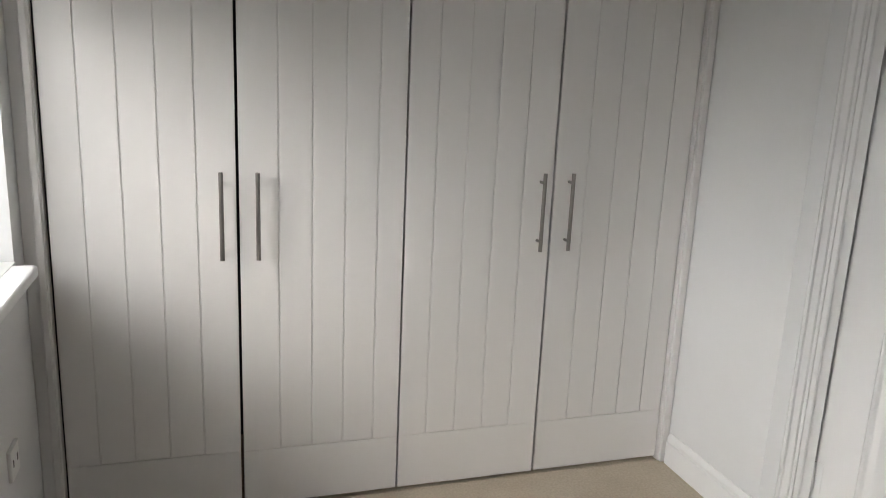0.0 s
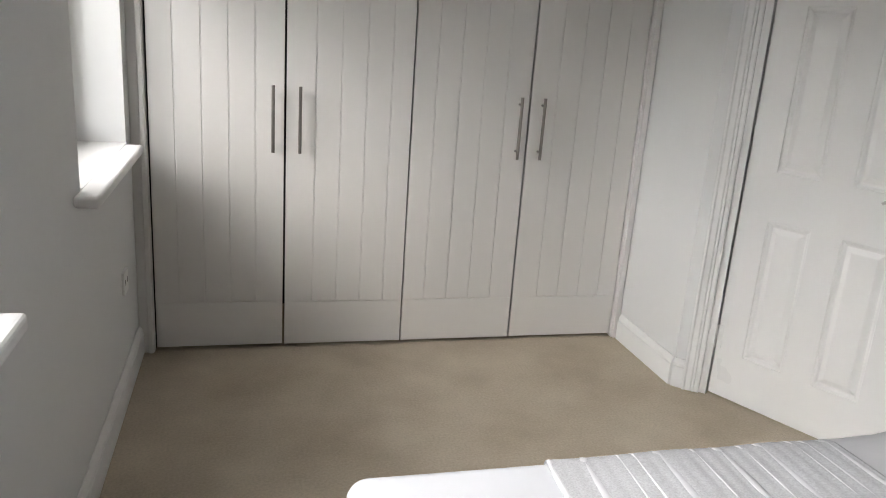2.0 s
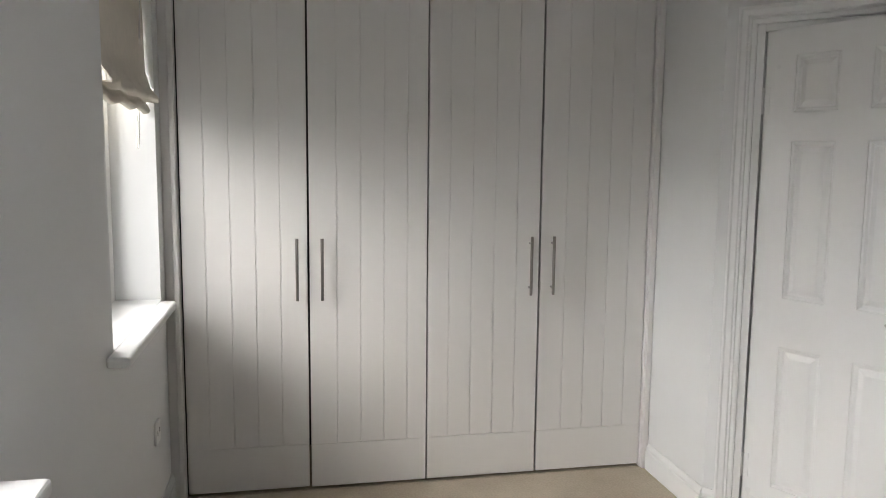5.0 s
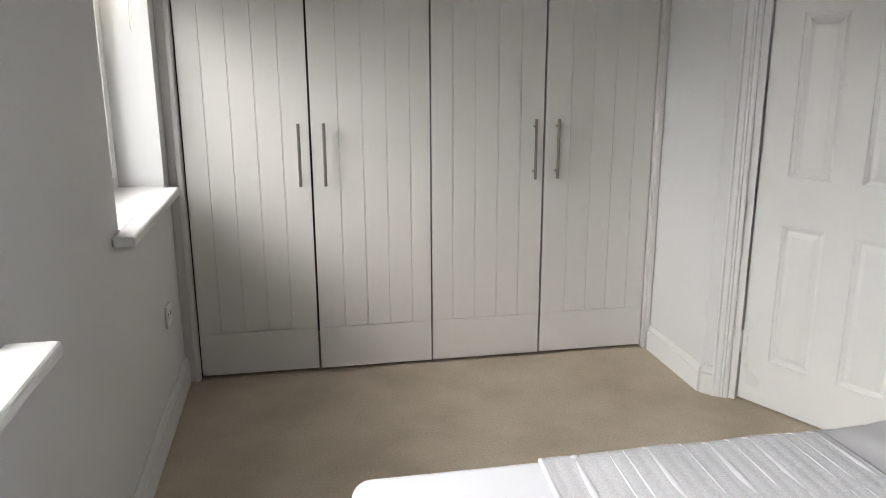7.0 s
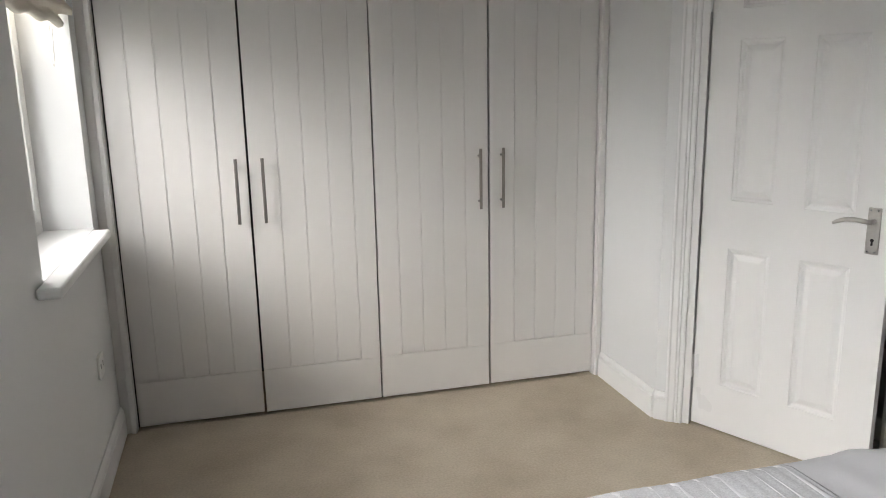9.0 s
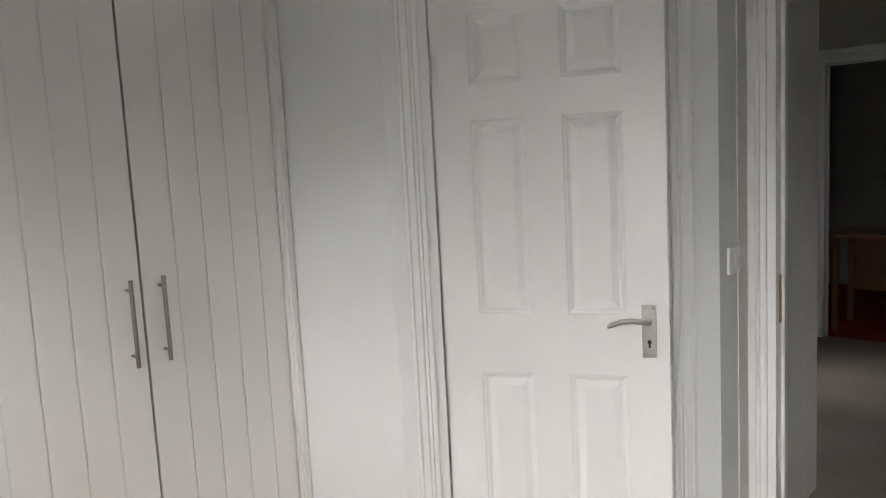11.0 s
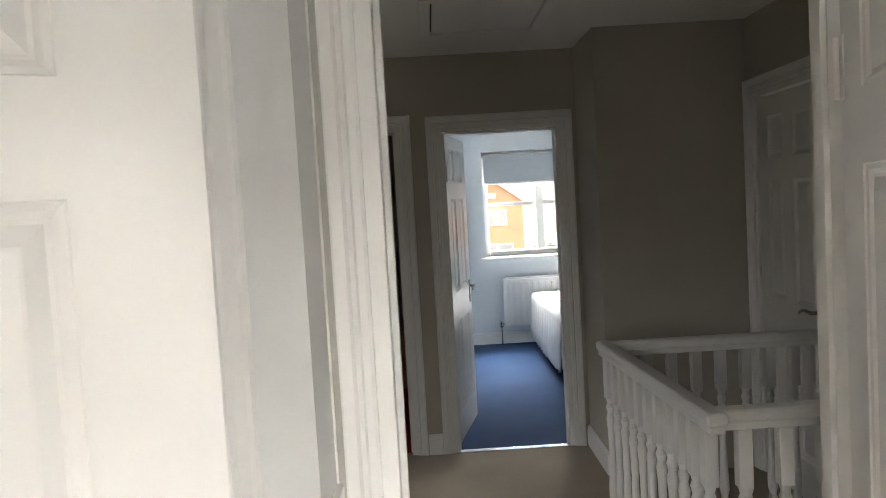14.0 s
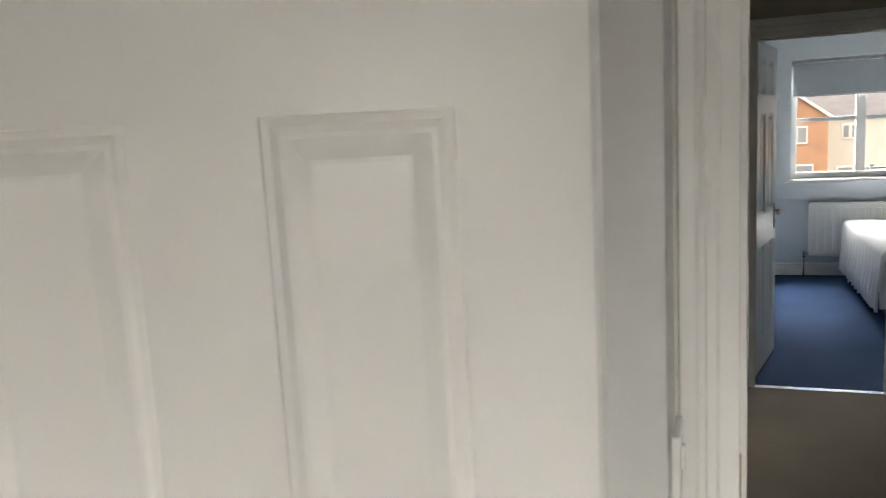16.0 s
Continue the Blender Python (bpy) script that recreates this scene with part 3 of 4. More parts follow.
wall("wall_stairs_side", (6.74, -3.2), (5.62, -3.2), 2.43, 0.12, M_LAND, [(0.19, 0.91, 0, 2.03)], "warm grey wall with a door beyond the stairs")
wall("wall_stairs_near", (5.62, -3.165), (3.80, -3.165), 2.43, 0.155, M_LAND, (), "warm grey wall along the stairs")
# unseen wall; its opening is added to let the landing fill lamp in
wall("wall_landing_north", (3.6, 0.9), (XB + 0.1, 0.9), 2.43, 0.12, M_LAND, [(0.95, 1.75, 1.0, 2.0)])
tagged(obj("threshold_bar", boxm((3.775, LY1 + 0.03, 0.0), (3.815, LY0 - 0.03, 0.004), 0.0015), M_CHROME), "silver carpet threshold bar", "trim", kind="structure")
tagged(obj("wall_stairwell", boxm((4.55, -4.2, -2.6), (4.598, -2.2, -0.2)), M_LAND), "stairwell wall below the landing", "wall", kind="structure")
tagged(obj("wall_stairwell", boxm((4.55, -2.2, -2.6), (5.75, -2.15, -0.2)), M_LAND), "stairwell wall below the landing", "wall", kind="structure")
tagged(obj("wall_stairwell", boxm((5.702, -4.2, -2.6), (5.75, -2.2, -0.2)), M_LAND), "stairwell wall below the landing", "wall", kind="structure")
tagged(obj("wall_stairwell", boxm((4.55, -4.3, -2.6), (5.75, -4.2, 0.0)), M_LAND), "stairwell wall below the landing", "wall", kind="structure")
tagged(obj("floor", boxm((4.5, -4.3, -2.7), (5.8, -2.1, -2.6)), M_LCARPET), "hall carpet at the foot of the stairs", "carpet", kind="structure")
for k in range(4):
    st = empty("stair", Matrix.Translation((4.62, -2.25 - 0.24 * k, -2.6)), "carpeted stair step", "stair", "stairs", kind="structure")
    part("tread", boxm((4.60, -2.44 - 0.24 * k, -2.6), (5.70, -2.2 - 0.24 * k, -2.42 + 0.18 * k), 0.01), M_LCARPET, st)
skirting((XB, -1.385), (XB, -1.471))
skirting((XB, -2.385), (6.62, -2.385))
architrave(mB, 0.9 - OB0, 0.9 - OB1, 1.997)
architrave(mB, 0.9 - OB0, 0.9 - OB1, 1.997, side=0.12)
lining(mB, 0.9 - OB0, 0.9 - OB1, 1.997, 0.12, stop=(0.05, 0.075))
architrave(mB, 1.45, 2.21, 2.012)
lining(mB, 1.45, 2.21, 2.012, 0.12, stop=(0.05, 0.075))
leaf("door_3", (7.285, -1.583), -12.5, 0.686, 1.955, "white six-panel door opened into the blue bedroom")
tagged(obj("trim", boxm((XB - 0.01, OB1 + 0.03, 0.0), (XB + 0.035, OB0 - 0.03, 0.005), 0.002), M_CHROME), "silver carpet threshold bar", "threshold", kind="structure")
# door beyond the stairs
mS, _ = plane_frame((6.74, -3.2), (5.62, -3.2))
architrave(mS, 0.19, 0.91, 2.03)
lining(mS, 0.19, 0.91, 2.03, 0.12, stop=(0.05, 0.075))
leaf("door_4", (6.52, -3.21), 180, 0.66, 1.98, "closed white panelled door beyond the stairwell", back=0, metal=M_HANDLE)
# loft hatch
hatch = empty("loft_hatch", Matrix.Translation((6.5, -1.85, 2.43)), "white loft hatch in the landing ceiling", "hatch")
# dark sheet paints the shade in the joint round the hatch
part("hatch_gap_shade", boxm((5.895, -2.045, 2.4275), (6.515, -1.525, 2.4295)), M_DARK, hatch)
part("hatch_panel", boxm((5.905, -2.037, 2.416), (6.495, -1.533, 2.427), 0.002), M_CEIL, hatch)
for a, c in (((5.84, -2.10, 2.408), (5.895, -1.47, 2.4285)), ((6.515, -2.10, 2.408), (6.57, -1.47, 2.4285)), ((5.895, -2.10, 2.409), (6.515, -2.045, 2.4285)), ((5.895, -1.525, 2.409), (6.515, -1.47, 2.4285))):
    part("hatch_frame", boxm(a, c, 0.004), M_CEIL, hatch)

# balustrade round the stairwell
RZ = 0.885
bal = empty("balustrade", Matrix.Translation((4.6, -2.2, 0)), "white painted landing balustrade with turned spindles", "balustrade")


def handrail(p, q):
    m, length = plane_frame(p, q)
    bm = bmesh.new()
    add_box(bm, (-0.03, -0.032, RZ + 0.002), (length + 0.03, 0.032, RZ + 0.04), 0.014, m, 3)
    add_box(bm, (-0.022, -0.022, RZ - 0.02), (length + 0.022, 0.022, RZ + 0.004), 0.003, m)
    part("handrail", bm, M_GLOSS, bal)
    bm = boxm((-0.03, -0.035, 0.0), (length + 0.03, 0.035, 0.03), 0.004, m)
    part("base_rail", bm, M_GLOSS, bal)
    n = max(2, round(length / 0.104))
    for k in range(n):
        s = length * (k + 0.5) / n
        bm = bmesh.new()
        add_box(bm, (-0.02, -0.02, 0.03), (0.02, 0.02, 0.20), 0.002)
        add_box(bm, (-0.02, -0.02, 0.695), (0.02, 0.02, RZ - 0.02), 0.002)
        lathe(bm, [(0.012, 0.20), (0.019, 0.215), (0.013, 0.235), (0.020, 0.26), (0.0205, 0.30), (0.016, 0.38), (0.013, 0.46), (0.015, 0.56), (0.019, 0.61), (0.013, 0.635), (0.019, 0.657), (0.013, 0.675), (0.018, 0.695)], 12)
        bm.transform(m @ Matrix.Translation((s, 0, 0)))
        part("spindle", bm, M_GLOSS, bal)


handrail((4.60, -2.230), (5.70, -2.175))
handrail((4.63, -2.26), (4.63, -2.61))
handrail((5.68, -2.19), (5.68, -3.12))
part("apron", boxm((4.604, -2.275, -0.21), (5.698, -2.203, -0.001), 0.003), M_GLOSS, bal, "white board along the landing edge")
bm = bmesh.new()
add_box(bm, (4.585, -2.725, -0.15), (4.675, -2.635, 0.985), 0.004)
lathe(bm, [(0.03, 1.0), (0.035, 1.01), (0.02, 1.025), (0.02, 1.035), (0.04, 1.055), (0.048, 1.085), (0.043, 1.115), (0.025, 1.135), (0.005, 1.14)], 20, Matrix.Translation((4.63, -2.68, -0.015)))
part("newel_post", bm, M_GLOSS, bal, "square newel post with a ball cap")

# ---- blue bedroom ----
XW = 10.66
tagged(obj("floor", boxm((XB + 0.05, -4.6, -0.2), (XW, -0.4, -0.002)), M_BLUE), "deep blue fitted carpet", "carpet", kind="structure")
tagged(obj("ceiling", boxm((XB + 0.125, -4.6, 2.43), (XW + 0.3, -0.4, 2.58)), M_CEIL), "white bedroom ceiling", "ceiling", kind="structure")
mW, _ = plane_frame((XW, -0.4), (XW, -4.6))
WY0, WY1, WZ0, WZ1 = -2.045, -3.35, 0.935, 2.06
wall("wall_blue_east", (XW, -0.4), (XW, -4.6), 2.43, 0.28, M_BLUEWALL, [(-WY0 - 0.4, -WY1 - 0.4, WZ0, WZ1)], "pale blue wall with a window")
wall("wall_blue_south", (XW + 0.2, -4.6), (XB, -4.6), 2.43, 0.1, M_BLUEWALL)
wall("wall_blue_north", (XB + 0.13, -1.47), (XW + 0.2, -1.47), 2.43, 0.1, M_BLUEWALL)
tagged(obj("wall_blue_west", boxm((XB + 0.122, -4.6, 0), (XB + 0.20, -2.43, 2.43)), M_BLUEWALL), "pale blue wall", "wall", kind="structure")
skirting((XW, -0.4), (XW, -4.6))
win = empty("window_3", Matrix.Translation((XW + 0.15, WY0, WZ0)), "white plastic window with glazing bars over the street", "window", kind="structure")
xg = XW + 0.14
for a, b in (((xg - 0.03, WY0 - 0.06, WZ0), (xg + 0.03, WY0, WZ1)), ((xg - 0.03, WY1, WZ0), (xg + 0.03, WY1 + 0.06, WZ1)), ((xg - 0.03, WY1 + 0.06, WZ0), (xg + 0.03, WY0 - 0.06, WZ0 + 0.06)),
             ((xg - 0.03, WY1 + 0.06, WZ1 - 0.06), (xg + 0.03, WY0 - 0.06, WZ1)), ((xg - 0.03, -2.70, WZ0 + 0.06), (xg + 0.03, -2.615, WZ1 - 0.06))):
    part("window_frame", boxm(a, b, 0.004), M_UPVC, win)
for a, b in (((xg - 0.02, -2.615, 1.475), (xg + 0.02, WY0 - 0.06, 1.515)), ((xg - 0.02, WY1 + 0.06, 1.475), (xg + 0.02, -2.70, 1.515))):
    part("glazing_bar", boxm(a, b, 0.003), M_UPVC, win)
for a, b in (((xg - 0.004, -2.615, WZ0 + 0.06), (xg + 0.004, WY0 - 0.06, WZ1 - 0.06)), ((xg - 0.004, WY1 + 0.06, WZ0 + 0.06), (xg + 0.004, -2.70, WZ1 - 0.06))):
    pn = part("pane", boxm(a, b), M_GLASS, win)
    pn.visible_shadow = False
bm = bmesh.new()
add_box(bm, (xg - 0.055, -2.90, WZ0 + 0.075), (xg - 0.03, -2.74, WZ0 + 0.095), 0.004)
add_box(bm, (xg - 0.045, -2.78, WZ0 + 0.07), (xg - 0.028, -2.74, WZ0 + 0.12), 0.004)
part("window_handle", bm, M_STEEL, win, "grey window handle")
tagged(obj("window_sill", boxm((XW - 0.05, WY1 - 0.05, WZ0 - 0.03), (xg - 0.03, WY0 + 0.06, WZ0), 0.008), M_GLOSS), "white painted window board", "window sill", kind="structure")
rb = empty("roller_blind", Matrix.Translation((XW + 0.05, WY0, WZ1)), "pale grey roller blind a third of the way down", "blind")
part("fabric", boxm((XW + 0.070, WY1 + 0.03, 1.725), (XW + 0.073, WY0 - 0.02, WZ1 - 0.03)), mat("grey_blind_fabric", (0.42, 0.47, 0.50), 0.9, vary=0.02, fine=600, bump=0.1), rb)
bm = bmesh.new()
rod(bm, (XW + 0.09, WY1 + 0.02, WZ1 - 0.03), (XW + 0.09, WY0 - 0.01, WZ1 - 0.03), 0.022)
part("roller", bm, M_UPVC, rb, smooth=True)
part("bottom_bar", boxm((XW + 0.066, WY1 + 0.03, 1.712), (XW + 0.077, WY0 - 0.02, 1.728), 0.003), M_UPVC, rb)
# radiator
rad = empty("radiator", Matrix.Translation((XW, -2.8, 0.15)), "white pressed-steel panel radiator under the window", "radiator")
RY0, RY1 = -2.20, -3.40
bm = boxm((XW - 0.10, RY1, 0.20), (XW - 0.075, RY0, 0.70), 0.006)
part("panel", bm, M_GLOSS, rad)
for k in range(17):
    y = RY0 - 0.06 - k * 0.067
    part("ridge", boxm((XW - 0.108, y - 0.02, 0.235), (XW - 0.098, y + 0.02, 0.665), 0.006), M_GLOSS, rad)
part("top_grille", boxm((XW - 0.10, RY1 + 0.01, 0.70), (XW - 0.02, RY0 - 0.01, 0.712), 0.003), M_GLOSS, rad)
for y in (RY0 - 0.15, RY1 + 0.15):
    part("bracket", boxm((XW - 0.076, y - 0.02, 0.25), (XW, y + 0.02, 0.66)), M_GLOSS, rad)
bm = bmesh.new()
rod(bm, (XW - 0.085, RY0 + 0.035, -0.002), (XW - 0.085, RY0 + 0.035, 0.23), 0.008)
lathe(bm, [(0.016, 0.19), (0.02, 0.2), (0.02, 0.25), (0.012, 0.26)], 14, Matrix.Translation((XW - 0.085, RY0 + 0.035, 0)))
rod(bm, (XW - 0.085, RY0 + 0.035, 0.225), (XW - 0.085, RY0 - 0.01, 0.225), 0.009)
part("valve", bm, M_CHROME, rad)
# second bed
bed2 = empty("bed", Matrix.Translation((8.7, -2.5, 0)), "single bed under a white textured bedspread", "bed")
part("divan_base", boxm((8.72, -3.9, 0.06), (10.46, -2.53, 0.30), 0.015), mat("dark_divan_fabric", (0.05, 0.06, 0.09), 0.9), bed2, "dark divan base")
part("mattress", boxm((8.70, -3.9, 0.28), (10.47, -2.50, 0.53), 0.04, None, 4), M_SHEET, bed2, smooth=True)
for x in (8.78, 10.38):
    bm = bmesh.new()
    lathe(bm, [(0.02, 0), (0.025, 0.03), (0.02, 0.065)], 12, Matrix.Translation((x, -2.6, 0)))
    part("castor", bm, M_RUBBER, bed2)
bm = bmesh.new()
cs = []
N = 90
for k in range(N + 1):
    x = 8.68 + (10.49 - 8.68) * k / N
    w = 0.012 * math.sin(k * 0.9) + 0.008 * math.sin(k * 2.3)
    hem = 0.10 + 0.012 * math.sin(k * 1.7)
    cs.append([bm.verts.new(p) for p in ((x, -3.88, 0.556), (x, -3.2, 0.558), (x, -2.56, 0.556), (x, -2.505, 0.545), (x, -2.486, 0.51), (x, -2.478 + w * 0.4, 0.35), (x, -2.47 + w, 0.22), (x, -2.468 + w, hem))])
for a, b in zip(cs, cs[1:]):
    for i in range(7):
        bm.faces.new((a[i], a[i + 1], b[i + 1], b[i]))
for e, sg in ((cs[0], -1), (cs[-1], 1)):
    lo = [bm.verts.new((v.co.x + sg * 0.01, v.co.y, 0.13)) for v in e[:6]]
    for i in range(5):
        bm.faces.new((e[i], e[i + 1], lo[i + 1], lo[i]))
bm.normal_update()
bmesh.ops.solidify(bm, geom=bm.faces[:], thickness=0.004)
tagged(obj("bedspread", bm, M_THROW, None, "", True), "white textured bedspread hanging over the bed side", "bedspread")

# ---- red room glimpsed beyond the landing ----
tagged(obj("floor", boxm((XB + 0.05, -1.37, -0.15), (9.5, 0.9, 0.0)), M_RED), "red fitted carpet", "carpet", kind="structure")
tagged(obj("ceiling", boxm((XB + 0.125, -1.37, 2.42), (9.6, 0.9, 2.428)), M_CEIL), "white ceiling", "ceiling", kind="structure")
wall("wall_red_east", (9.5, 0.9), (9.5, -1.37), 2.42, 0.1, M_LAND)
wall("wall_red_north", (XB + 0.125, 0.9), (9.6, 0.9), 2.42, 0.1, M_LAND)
desk = empty("desk", Matrix.Translation((7.6, -0.9, 0)), "reddish brown wooden desk with clutter on top", "desk")
part("top", boxm((7.36, -1.40, 0.72), (7.88, -0.55, 0.75), 0.005), M_WOOD, desk)
for x, y in ((7.38, -1.38), (7.82, -1.38), (7.38, -0.61), (7.82, -0.61)):
    part("leg", boxm((x, y, 0.0), (x + 0.045, y + 0.045, 0.72), 0.003), M_WOOD, desk)
part("back_panel", boxm((7.86, -1.38, 0.25), (7.875, -0.57, 0.72)), M_WOOD, desk)

# ---- fixtures on the bedroom walls ----
for a, c in (((3.782, LY0 - 0.0285, 0.86), (3.806, LY0 - 0.0265, 1.02)),):
    sp = tagged(obj("strike_plate", boxm(a, (c[0], LY0 - 0.0305, c[2]), 0.0005), M_BRASS), "worn brass strike plate on the landing door jamb", "strike plate")
sock = empty("wall_socket", Matrix.Translation((XL, -0.30, 0.43)), "white wall socket plate on the window wall", "socket")
part("plate", boxm((XL, -0.372, 0.385), (XL + 0.010, -0.286, 0.471), 0.003), M_UPVC, sock)
for y in (-0.350, -0.308):
    part("socket_slot", boxm((XL + 0.009, y - 0.004, 0.42), (XL + 0.0105, y + 0.004, 0.44)), M_RUBBER, sock)
sw = empty("light_switch", Matrix.Translation((3.62, -1.311, 1.2)), "white light switch plate by the landing door", "switch")
part("plate", boxm((3.575, -1.322, 1.045), (3.661, -1.3105, 1.131), 0.003), M_UPVC, sw)
part("rocker", boxm((3.611, -1.327, 1.070), (3.625, -1.321, 1.106), 0.003), M_UPVC, sw)

# ---- bathroom behind the ajar door ----
XE = 4.40
bm = bmesh.new()
pl = [(3.0, 0.70), (3.0, -0.60), (3.60, -1.215), (XE, -1.215), (XE, 0.70)]
lo, hi = [bm.verts.new((x, y, -0.2)) for x, y in pl], [bm.verts.new((x, y, 0.004)) for x, y in pl]
bm.faces.new(lo)
bm.faces.new(hi)
for k in range(5):
    bm.faces.new((lo[k], lo[(k + 1) % 5], hi[(k + 1) % 5], hi[k]))
tagged(obj("floor", bm, mat("grey_vinyl", (0.45, 0.44, 0.42), 0.5)), "grey vinyl bathroom floor", "floor", kind="structure")
wb = tagged(obj("wall_bath_east", boxm((XE, -1.31, 0), (XE + 0.1, 0.80, H)), M_BATH), "pale pinkish bathroom wall with basin and mirror", "wall", kind="structure")
tagged(obj("wall_bath_south", boxm((3.66, -1.315, 0), (XE, -1.22, H)), M_GROUT), "plain shower side wall", "wall", kind="structure")
tagged(obj("wall_bath_north", boxm((2.99, 0.62, 0), (XE, 0.69, H)), M_BATH), "pale bathroom wall", "wall", kind="structure")
backing = part("tile_backing", boxm((XE - 0.006, -1.22, 0.0), (XE - 0.0005, -0.36, 2.2)), M_GROUT, wb, "pale grout behind the tiles")
tile_mesh = None
for row in range(9):
    for col in range(3):
        y0, z0 = -1.217 + col * 0.2855, 0.012 + row * 0.243
        if tile_mesh is None:
            t0 = part("tile", boxm((-0.008, 0, 0), (0.0, 0.282, 0.2395), 0.0015, None, 1), M_TILE, wb)
            tile_mesh = t0.data
        else:
            t0 = new("tile", tile_mesh)
            t0.parent = wb
        t0.matrix_parent_inverse = wb.matrix_basis.inverted()
        t0.location = (XE - 0.006, y0, z0)
basin = empty("basin", Matrix.Translation((XE, 0.12, 0)), "white ceramic pedestal basin with chrome taps", "basin")
BC = 0.12
bm = bmesh.new()
rings = []
for k, (sx, sy, z, off) in enumerate(((0.10, 0.13, 0.62, 0.16), (0.17, 0.21, 0.68, 0.19), (0.215, 0.275, 0.77, 0.215), (0.222, 0.285, 0.815, 0.222), (0.215, 0.278, 0.825, 0.222), (0.175, 0.235, 0.812, 0.205), (0.13, 0.18, 0.74, 0.20), (0.05, 0.06, 0.70, 0.20))):
    rings.append([bm.verts.new((XE - off + sx * (1 if math.cos(a) > 0 else 1) * math.copysign(abs(math.cos(a)) ** 0.75, math.cos(a)), BC + sy * math.copysign(abs(math.sin(a)) ** 0.8, math.sin(a)), z)) for a in [2 * math.pi * q / 32 for q in range(32)]])
for a, c in zip(rings, rings[1:]):
    for q in range(32):
        bm.faces.new((a[q], a[(q + 1) % 32], c[(q + 1) % 32], c[q]))
bm.faces.new(rings[0][::-1])
bm.faces.new(rings[-1])
part("bowl", bm, M_CERAMIC, basin, smooth=True)
bm = bmesh.new()
lathe(bm, [(0.115, 0.004), (0.10, 0.05), (0.08, 0.3), (0.085, 0.55), (0.11, 0.66)], 24, Matrix.Translation((XE - 0.16, BC, 0)))
part("pedestal", bm, M_CERAMIC, basin, smooth=True)
for sy in (-0.17, 0.17):
    bm = bmesh.new()
    rod(bm, (XE - 0.06, BC + sy, 0.815), (XE - 0.06, BC + sy, 0.875), 0.012)
    tube(bm, [(XE - 0.06, BC + sy, 0.85), (XE - 0.10, BC + sy * 0.95, 0.862), (XE - 0.145, BC + sy * 0.9, 0.85)], [0.011, 0.010, 0.009])
    lathe(bm, [(0.010, 0.875), (0.022, 0.885), (0.022, 0.90), (0.008, 0.908)], 12, Matrix.Translation((XE - 0.06, BC + sy, 0)))
    part("tap", bm, M_CHROME, basin, "chrome pillar tap", smooth=True)
bm = bmesh.new()
lathe(bm, [(0.022, 0.7), (0.022, 0.704)], 16, Matrix.Translation((XE - 0.2, BC, 0)))
part("waste", bm, M_DARK, basin)
mir = empty("mirror", Matrix.Translation((XE, 0.10, 1.25)), "frameless arched mirror on the bathroom wall", "mirror")
bm = bmesh.new()
pts = [(-0.20, 1.25), (0.20, 1.25)] + [(0.20 * math.cos(math.pi * q / 24), 1.62 + 0.20 * math.sin(math.pi * q / 24)) for q in range(25)]
fr = [bm.verts.new((XE - 0.008, 0.10 + a * 0.94, 1.25 + 0.01 + (z - 1.25) * 0.965)) for a, z in pts]
md = [bm.verts.new((XE - 0.004, 0.10 + a, z)) for a, z in pts]
bk = [bm.verts.new((XE - 0.0005, 0.10 + a, z)) for a, z in pts]
bm.faces.new(fr)
for p, q in ((fr, md), (md, bk)):
    for k in range(len(pts)):
        bm.faces.new((p[k], p[(k + 1) % len(pts)], q[(k + 1) % len(pts)], q[k]))
part("glass", bm, M_MIRROR, mir)
for a in (-0.195, 0.195):
    part("clip", boxm((XE - 0.012, 0.10 + a - 0.008, 1.52), (XE, 0.10 + a + 0.008, 1.54), 0.002), M_CHROME, mir)
strip = empty("strip_light", Matrix.Translation((XE, 0.1, 1.98)), "white shaver strip light above the mirror", "lamp")
part("body", boxm((XE - 0.035, -0.16, 1.955), (XE, 0.34, 2.005), 0.008), M_UPVC, strip)
bm = bmesh.new()
rod(bm, (XE - 0.05, -0.14, 1.975), (XE - 0.05, 0.32, 1.975), 0.028, 16)
part("diffuser", bm, M_SHADE, strip, smooth=True)
scr = empty("shower_screen", Matrix.Translation((3.75, -0.36, 0.1)), "clear green-tinted shower screen in a chrome frame", "shower screen")
pn = part("pane", boxm((3.62, -0.364, 0.14), (XE - 0.03, -0.358, 1.90)), M_SHOWER, scr)
pn.visible_shadow = False
for a, c in (((3.60, -0.375, 0.1), (3.625, -0.347, 1.93)), ((XE - 0.032, -0.375, 0.1), (XE - 0.007, -0.347, 1.93)), ((3.625, -0.375, 1.90), (XE - 0.032, -0.347, 1.93)), ((3.625, -0.375, 0.1), (XE - 0.032, -0.347, 0.14))):
    part("frame", boxm(a, c, 0.003), M_CHROME, scr)
tray = tagged(obj("shower_tray", boxm((3.58, -1.21, 0.004), (XE - 0.015, -0.33, 0.10), 0.012), M_CERAMIC), "white ceramic shower tray", "shower tray")

# ---- outside ----
tagged(obj("ground", boxm((-300, -300, -3.2), (300, 300, -3.0)), M_GRASS), "grass and gardens round the houses", "ground", kind="structure")
tagged(obj("road", boxm((22, -200, -3.0), (28, 200, -2.98)), M_ROAD), "grey street", "road", kind="structure")


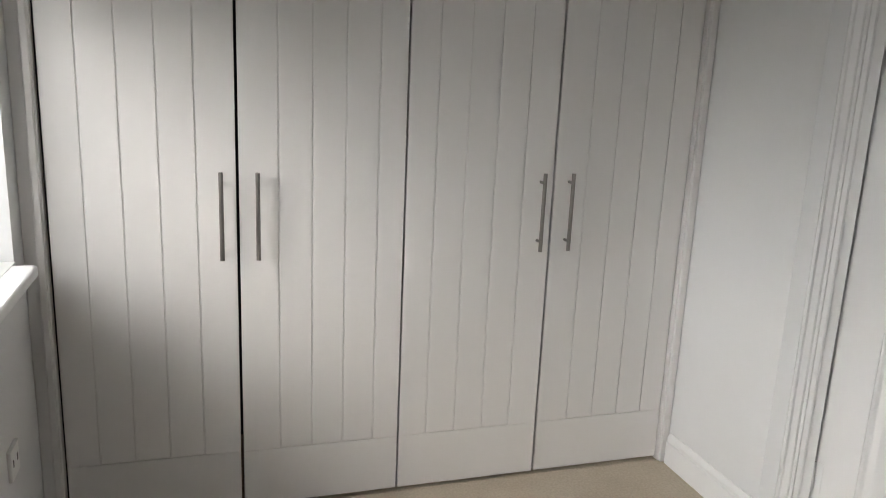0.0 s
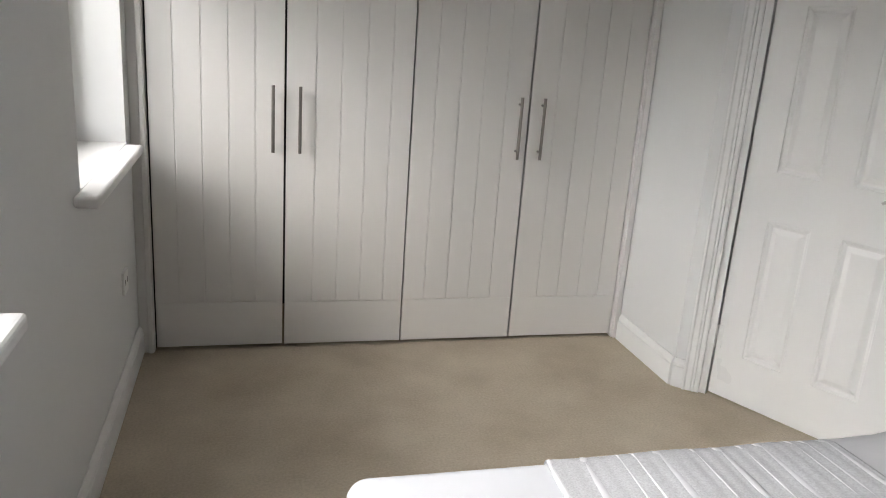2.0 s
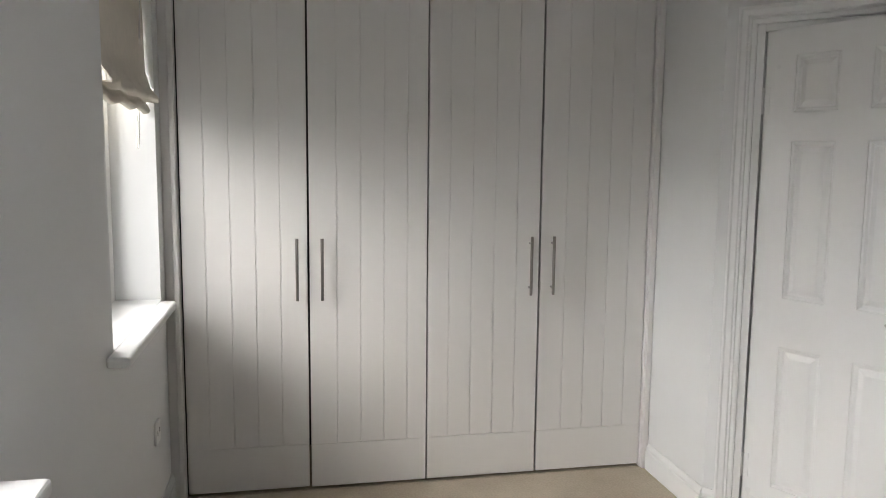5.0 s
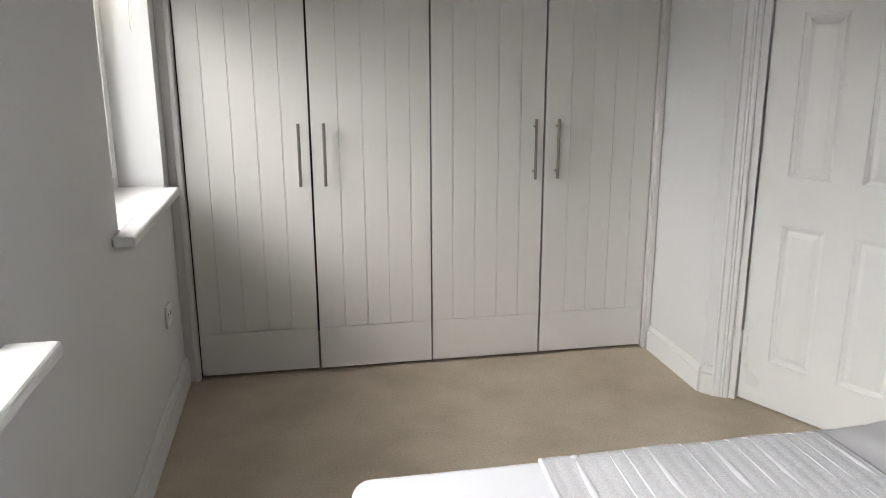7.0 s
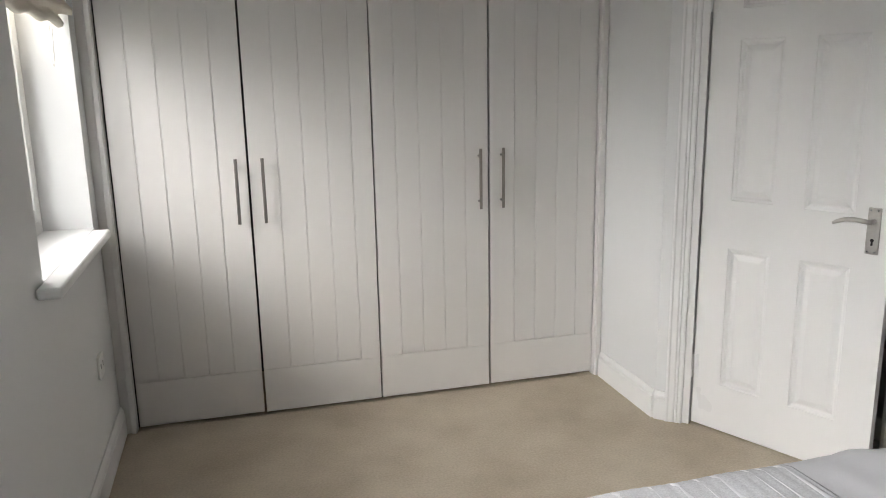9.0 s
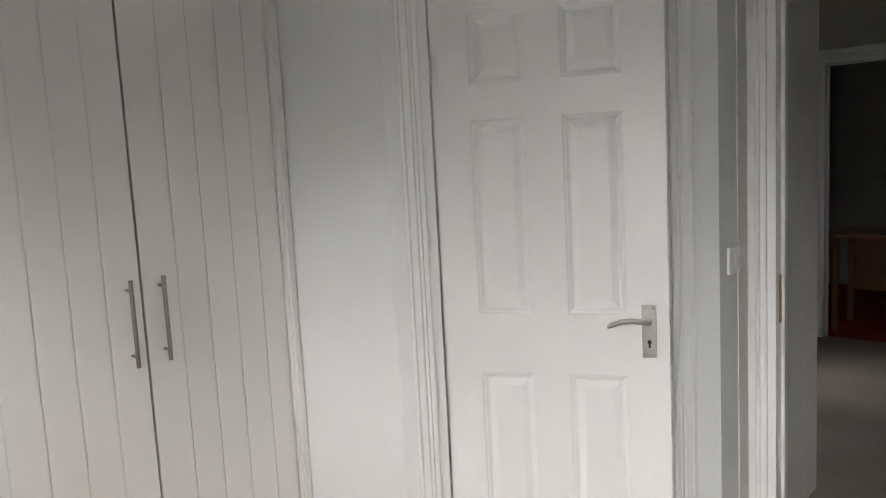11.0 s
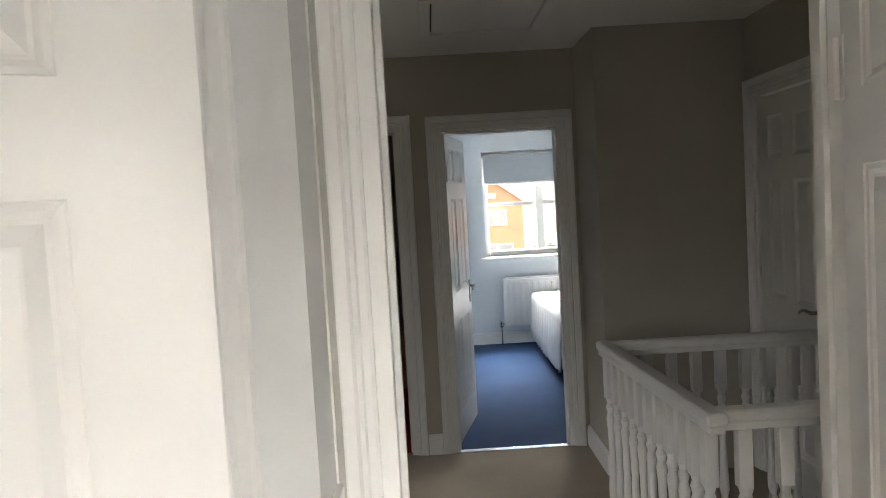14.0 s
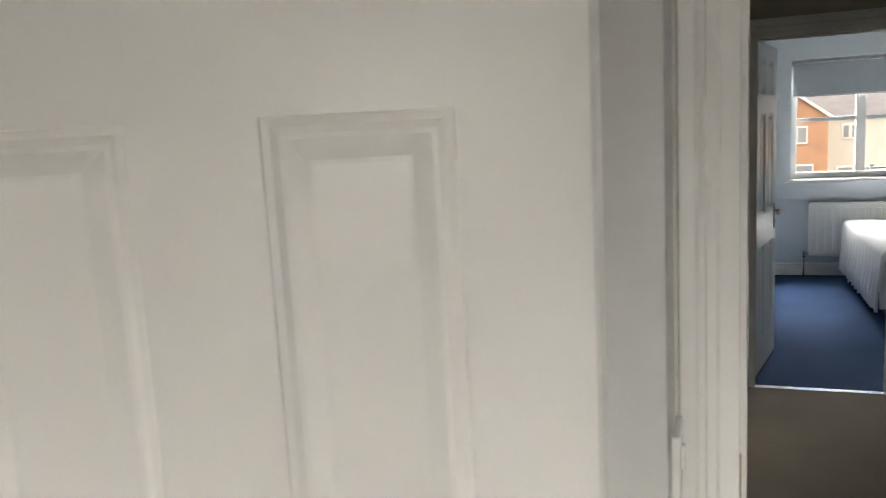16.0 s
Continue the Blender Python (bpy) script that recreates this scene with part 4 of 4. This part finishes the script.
def house(x, y, w, d, eave, ridge, gable, body, label):
    ob = empty("house", Matrix.Translation((x, y, -3)), label, "house", "houses across the street")
    part("wall", boxm((x, y - w / 2, -3), (x + d, y + w / 2, eave)), body, ob)
    bm = bmesh.new()
    v = [bm.verts.new(p) for p in ((x - 0.3, y - w / 2 - 0.3, eave - 0.1), (x - 0.3, y + w / 2 + 0.3, eave - 0.1), (x + d / 2, y + w / 2 + 0.3, ridge), (x + d / 2, y - w / 2 - 0.3, ridge), (x + d + 0.3, y - w / 2 - 0.3, eave - 0.1), (x + d + 0.3, y + w / 2 + 0.3, eave - 0.1))]
    for f in ((0, 1, 2, 3), (3, 2, 5, 4), (0, 3, 4), (1, 5, 2), (0, 4, 5, 1)):
        bm.faces.new([v[i] for i in f])
    part("roof", bm, M_ROOF, ob)
    if gable:
        gy, gw, top = gable
        bm = bmesh.new()
        pts = [(gy - gw / 2, -3), (gy + gw / 2, -3), (gy + gw / 2, eave), (gy, top), (gy - gw / 2, eave)]
        fr = [bm.verts.new((x - 0.8, a, b)) for a, b in pts]
        bk = [bm.verts.new((x + d / 2 - 0.5, a, b)) for a, b in pts]
        bm.faces.new(fr)
        for i in range(5):
            bm.faces.new((fr[i], fr[(i + 1) % 5], bk[(i + 1) % 5], bk[i]))
        part("gable", bm, M_BRICK, ob, "orange brick gable")
        for sg in (-1, 1):
            bm = bmesh.new()
            a, b = (gy + sg * (gw / 2 + 0.25), eave - 0.25), (gy, top + 0.02)
            vs = [bm.verts.new((xx, p[0], p[1] + dz)) for xx in (x - 1.05, x - 0.85) for p, dz in ((a, 0), (b, 0), (b, 0.18), (a, 0.18))]
            for f in ((0, 1, 2, 3), (4, 5, 6, 7), (0, 1, 5, 4), (2, 3, 7, 6), (1, 2, 6, 5), (0, 3, 7, 4)):
                bm.faces.new([vs[i] for i in f])
            part("barge_board", bm, M_UPVC, ob, "white barge board")
    return ob


def house_opening(ob, x, y, z, w, h):
    f = part("window", boxm((x - 0.08, y - w / 2, z), (x, y + w / 2, z + h), 0.01), M_UPVC, ob, "white framed opening of the house")
    for k in (-1, 1):
        part("pane", boxm((x - 0.09, y + k * w / 4 - w / 4 + 0.08, z + 0.1), (x - 0.07, y + k * w / 4 + w / 4 - 0.08, z + h - 0.1)), M_WGLASS, f)


h1 = house(47.8, -8.4, 13, 9, 1.5, 3.0, (-5.05, 3.6, 2.75), M_RENDER, "pale rendered house with an orange brick gable")
house_opening(h1, 47.0, -5.35, 0.05, 1.1, 0.95)
# small vent at the top of the gable, built like a window
house_opening(h1, 47.0, -5.05, 1.65, 0.5, 0.3)
# white garage door, built like a window with two panes
house_opening(h1, 47.0, -5.3, -2.9, 1.8, 1.9)
house_opening(h1, 47.8, -8.0, 0.2, 0.8, 0.8)
house_opening(h1, 47.8, -8.2, -2.6, 1.6, 1.4)
house_opening(h1, 47.8, -10.4, 0.0, 1.4, 1.1)
house_opening(h1, 47.8, -11.6, -2.6, 1.8, 1.4)
h2 = house(49.0, -23.0, 13, 9, 1.5, 3.0, (-19.0, 4.0, 2.7), M_BRICK, "brick house with a bay window")
house_opening(h2, 48.2, -19.0, 0.0, 1.3, 1.0)
house_opening(h2, 48.2, -19.0, -2.6, 1.8, 1.5)
h3 = house(48.0, 8.0, 12, 9, 1.5, 3.0, None, M_RENDER, "cream rendered house with a tiled roof")
house_opening(h3, 48.0, 5.0, 0.1, 1.3, 1.2)
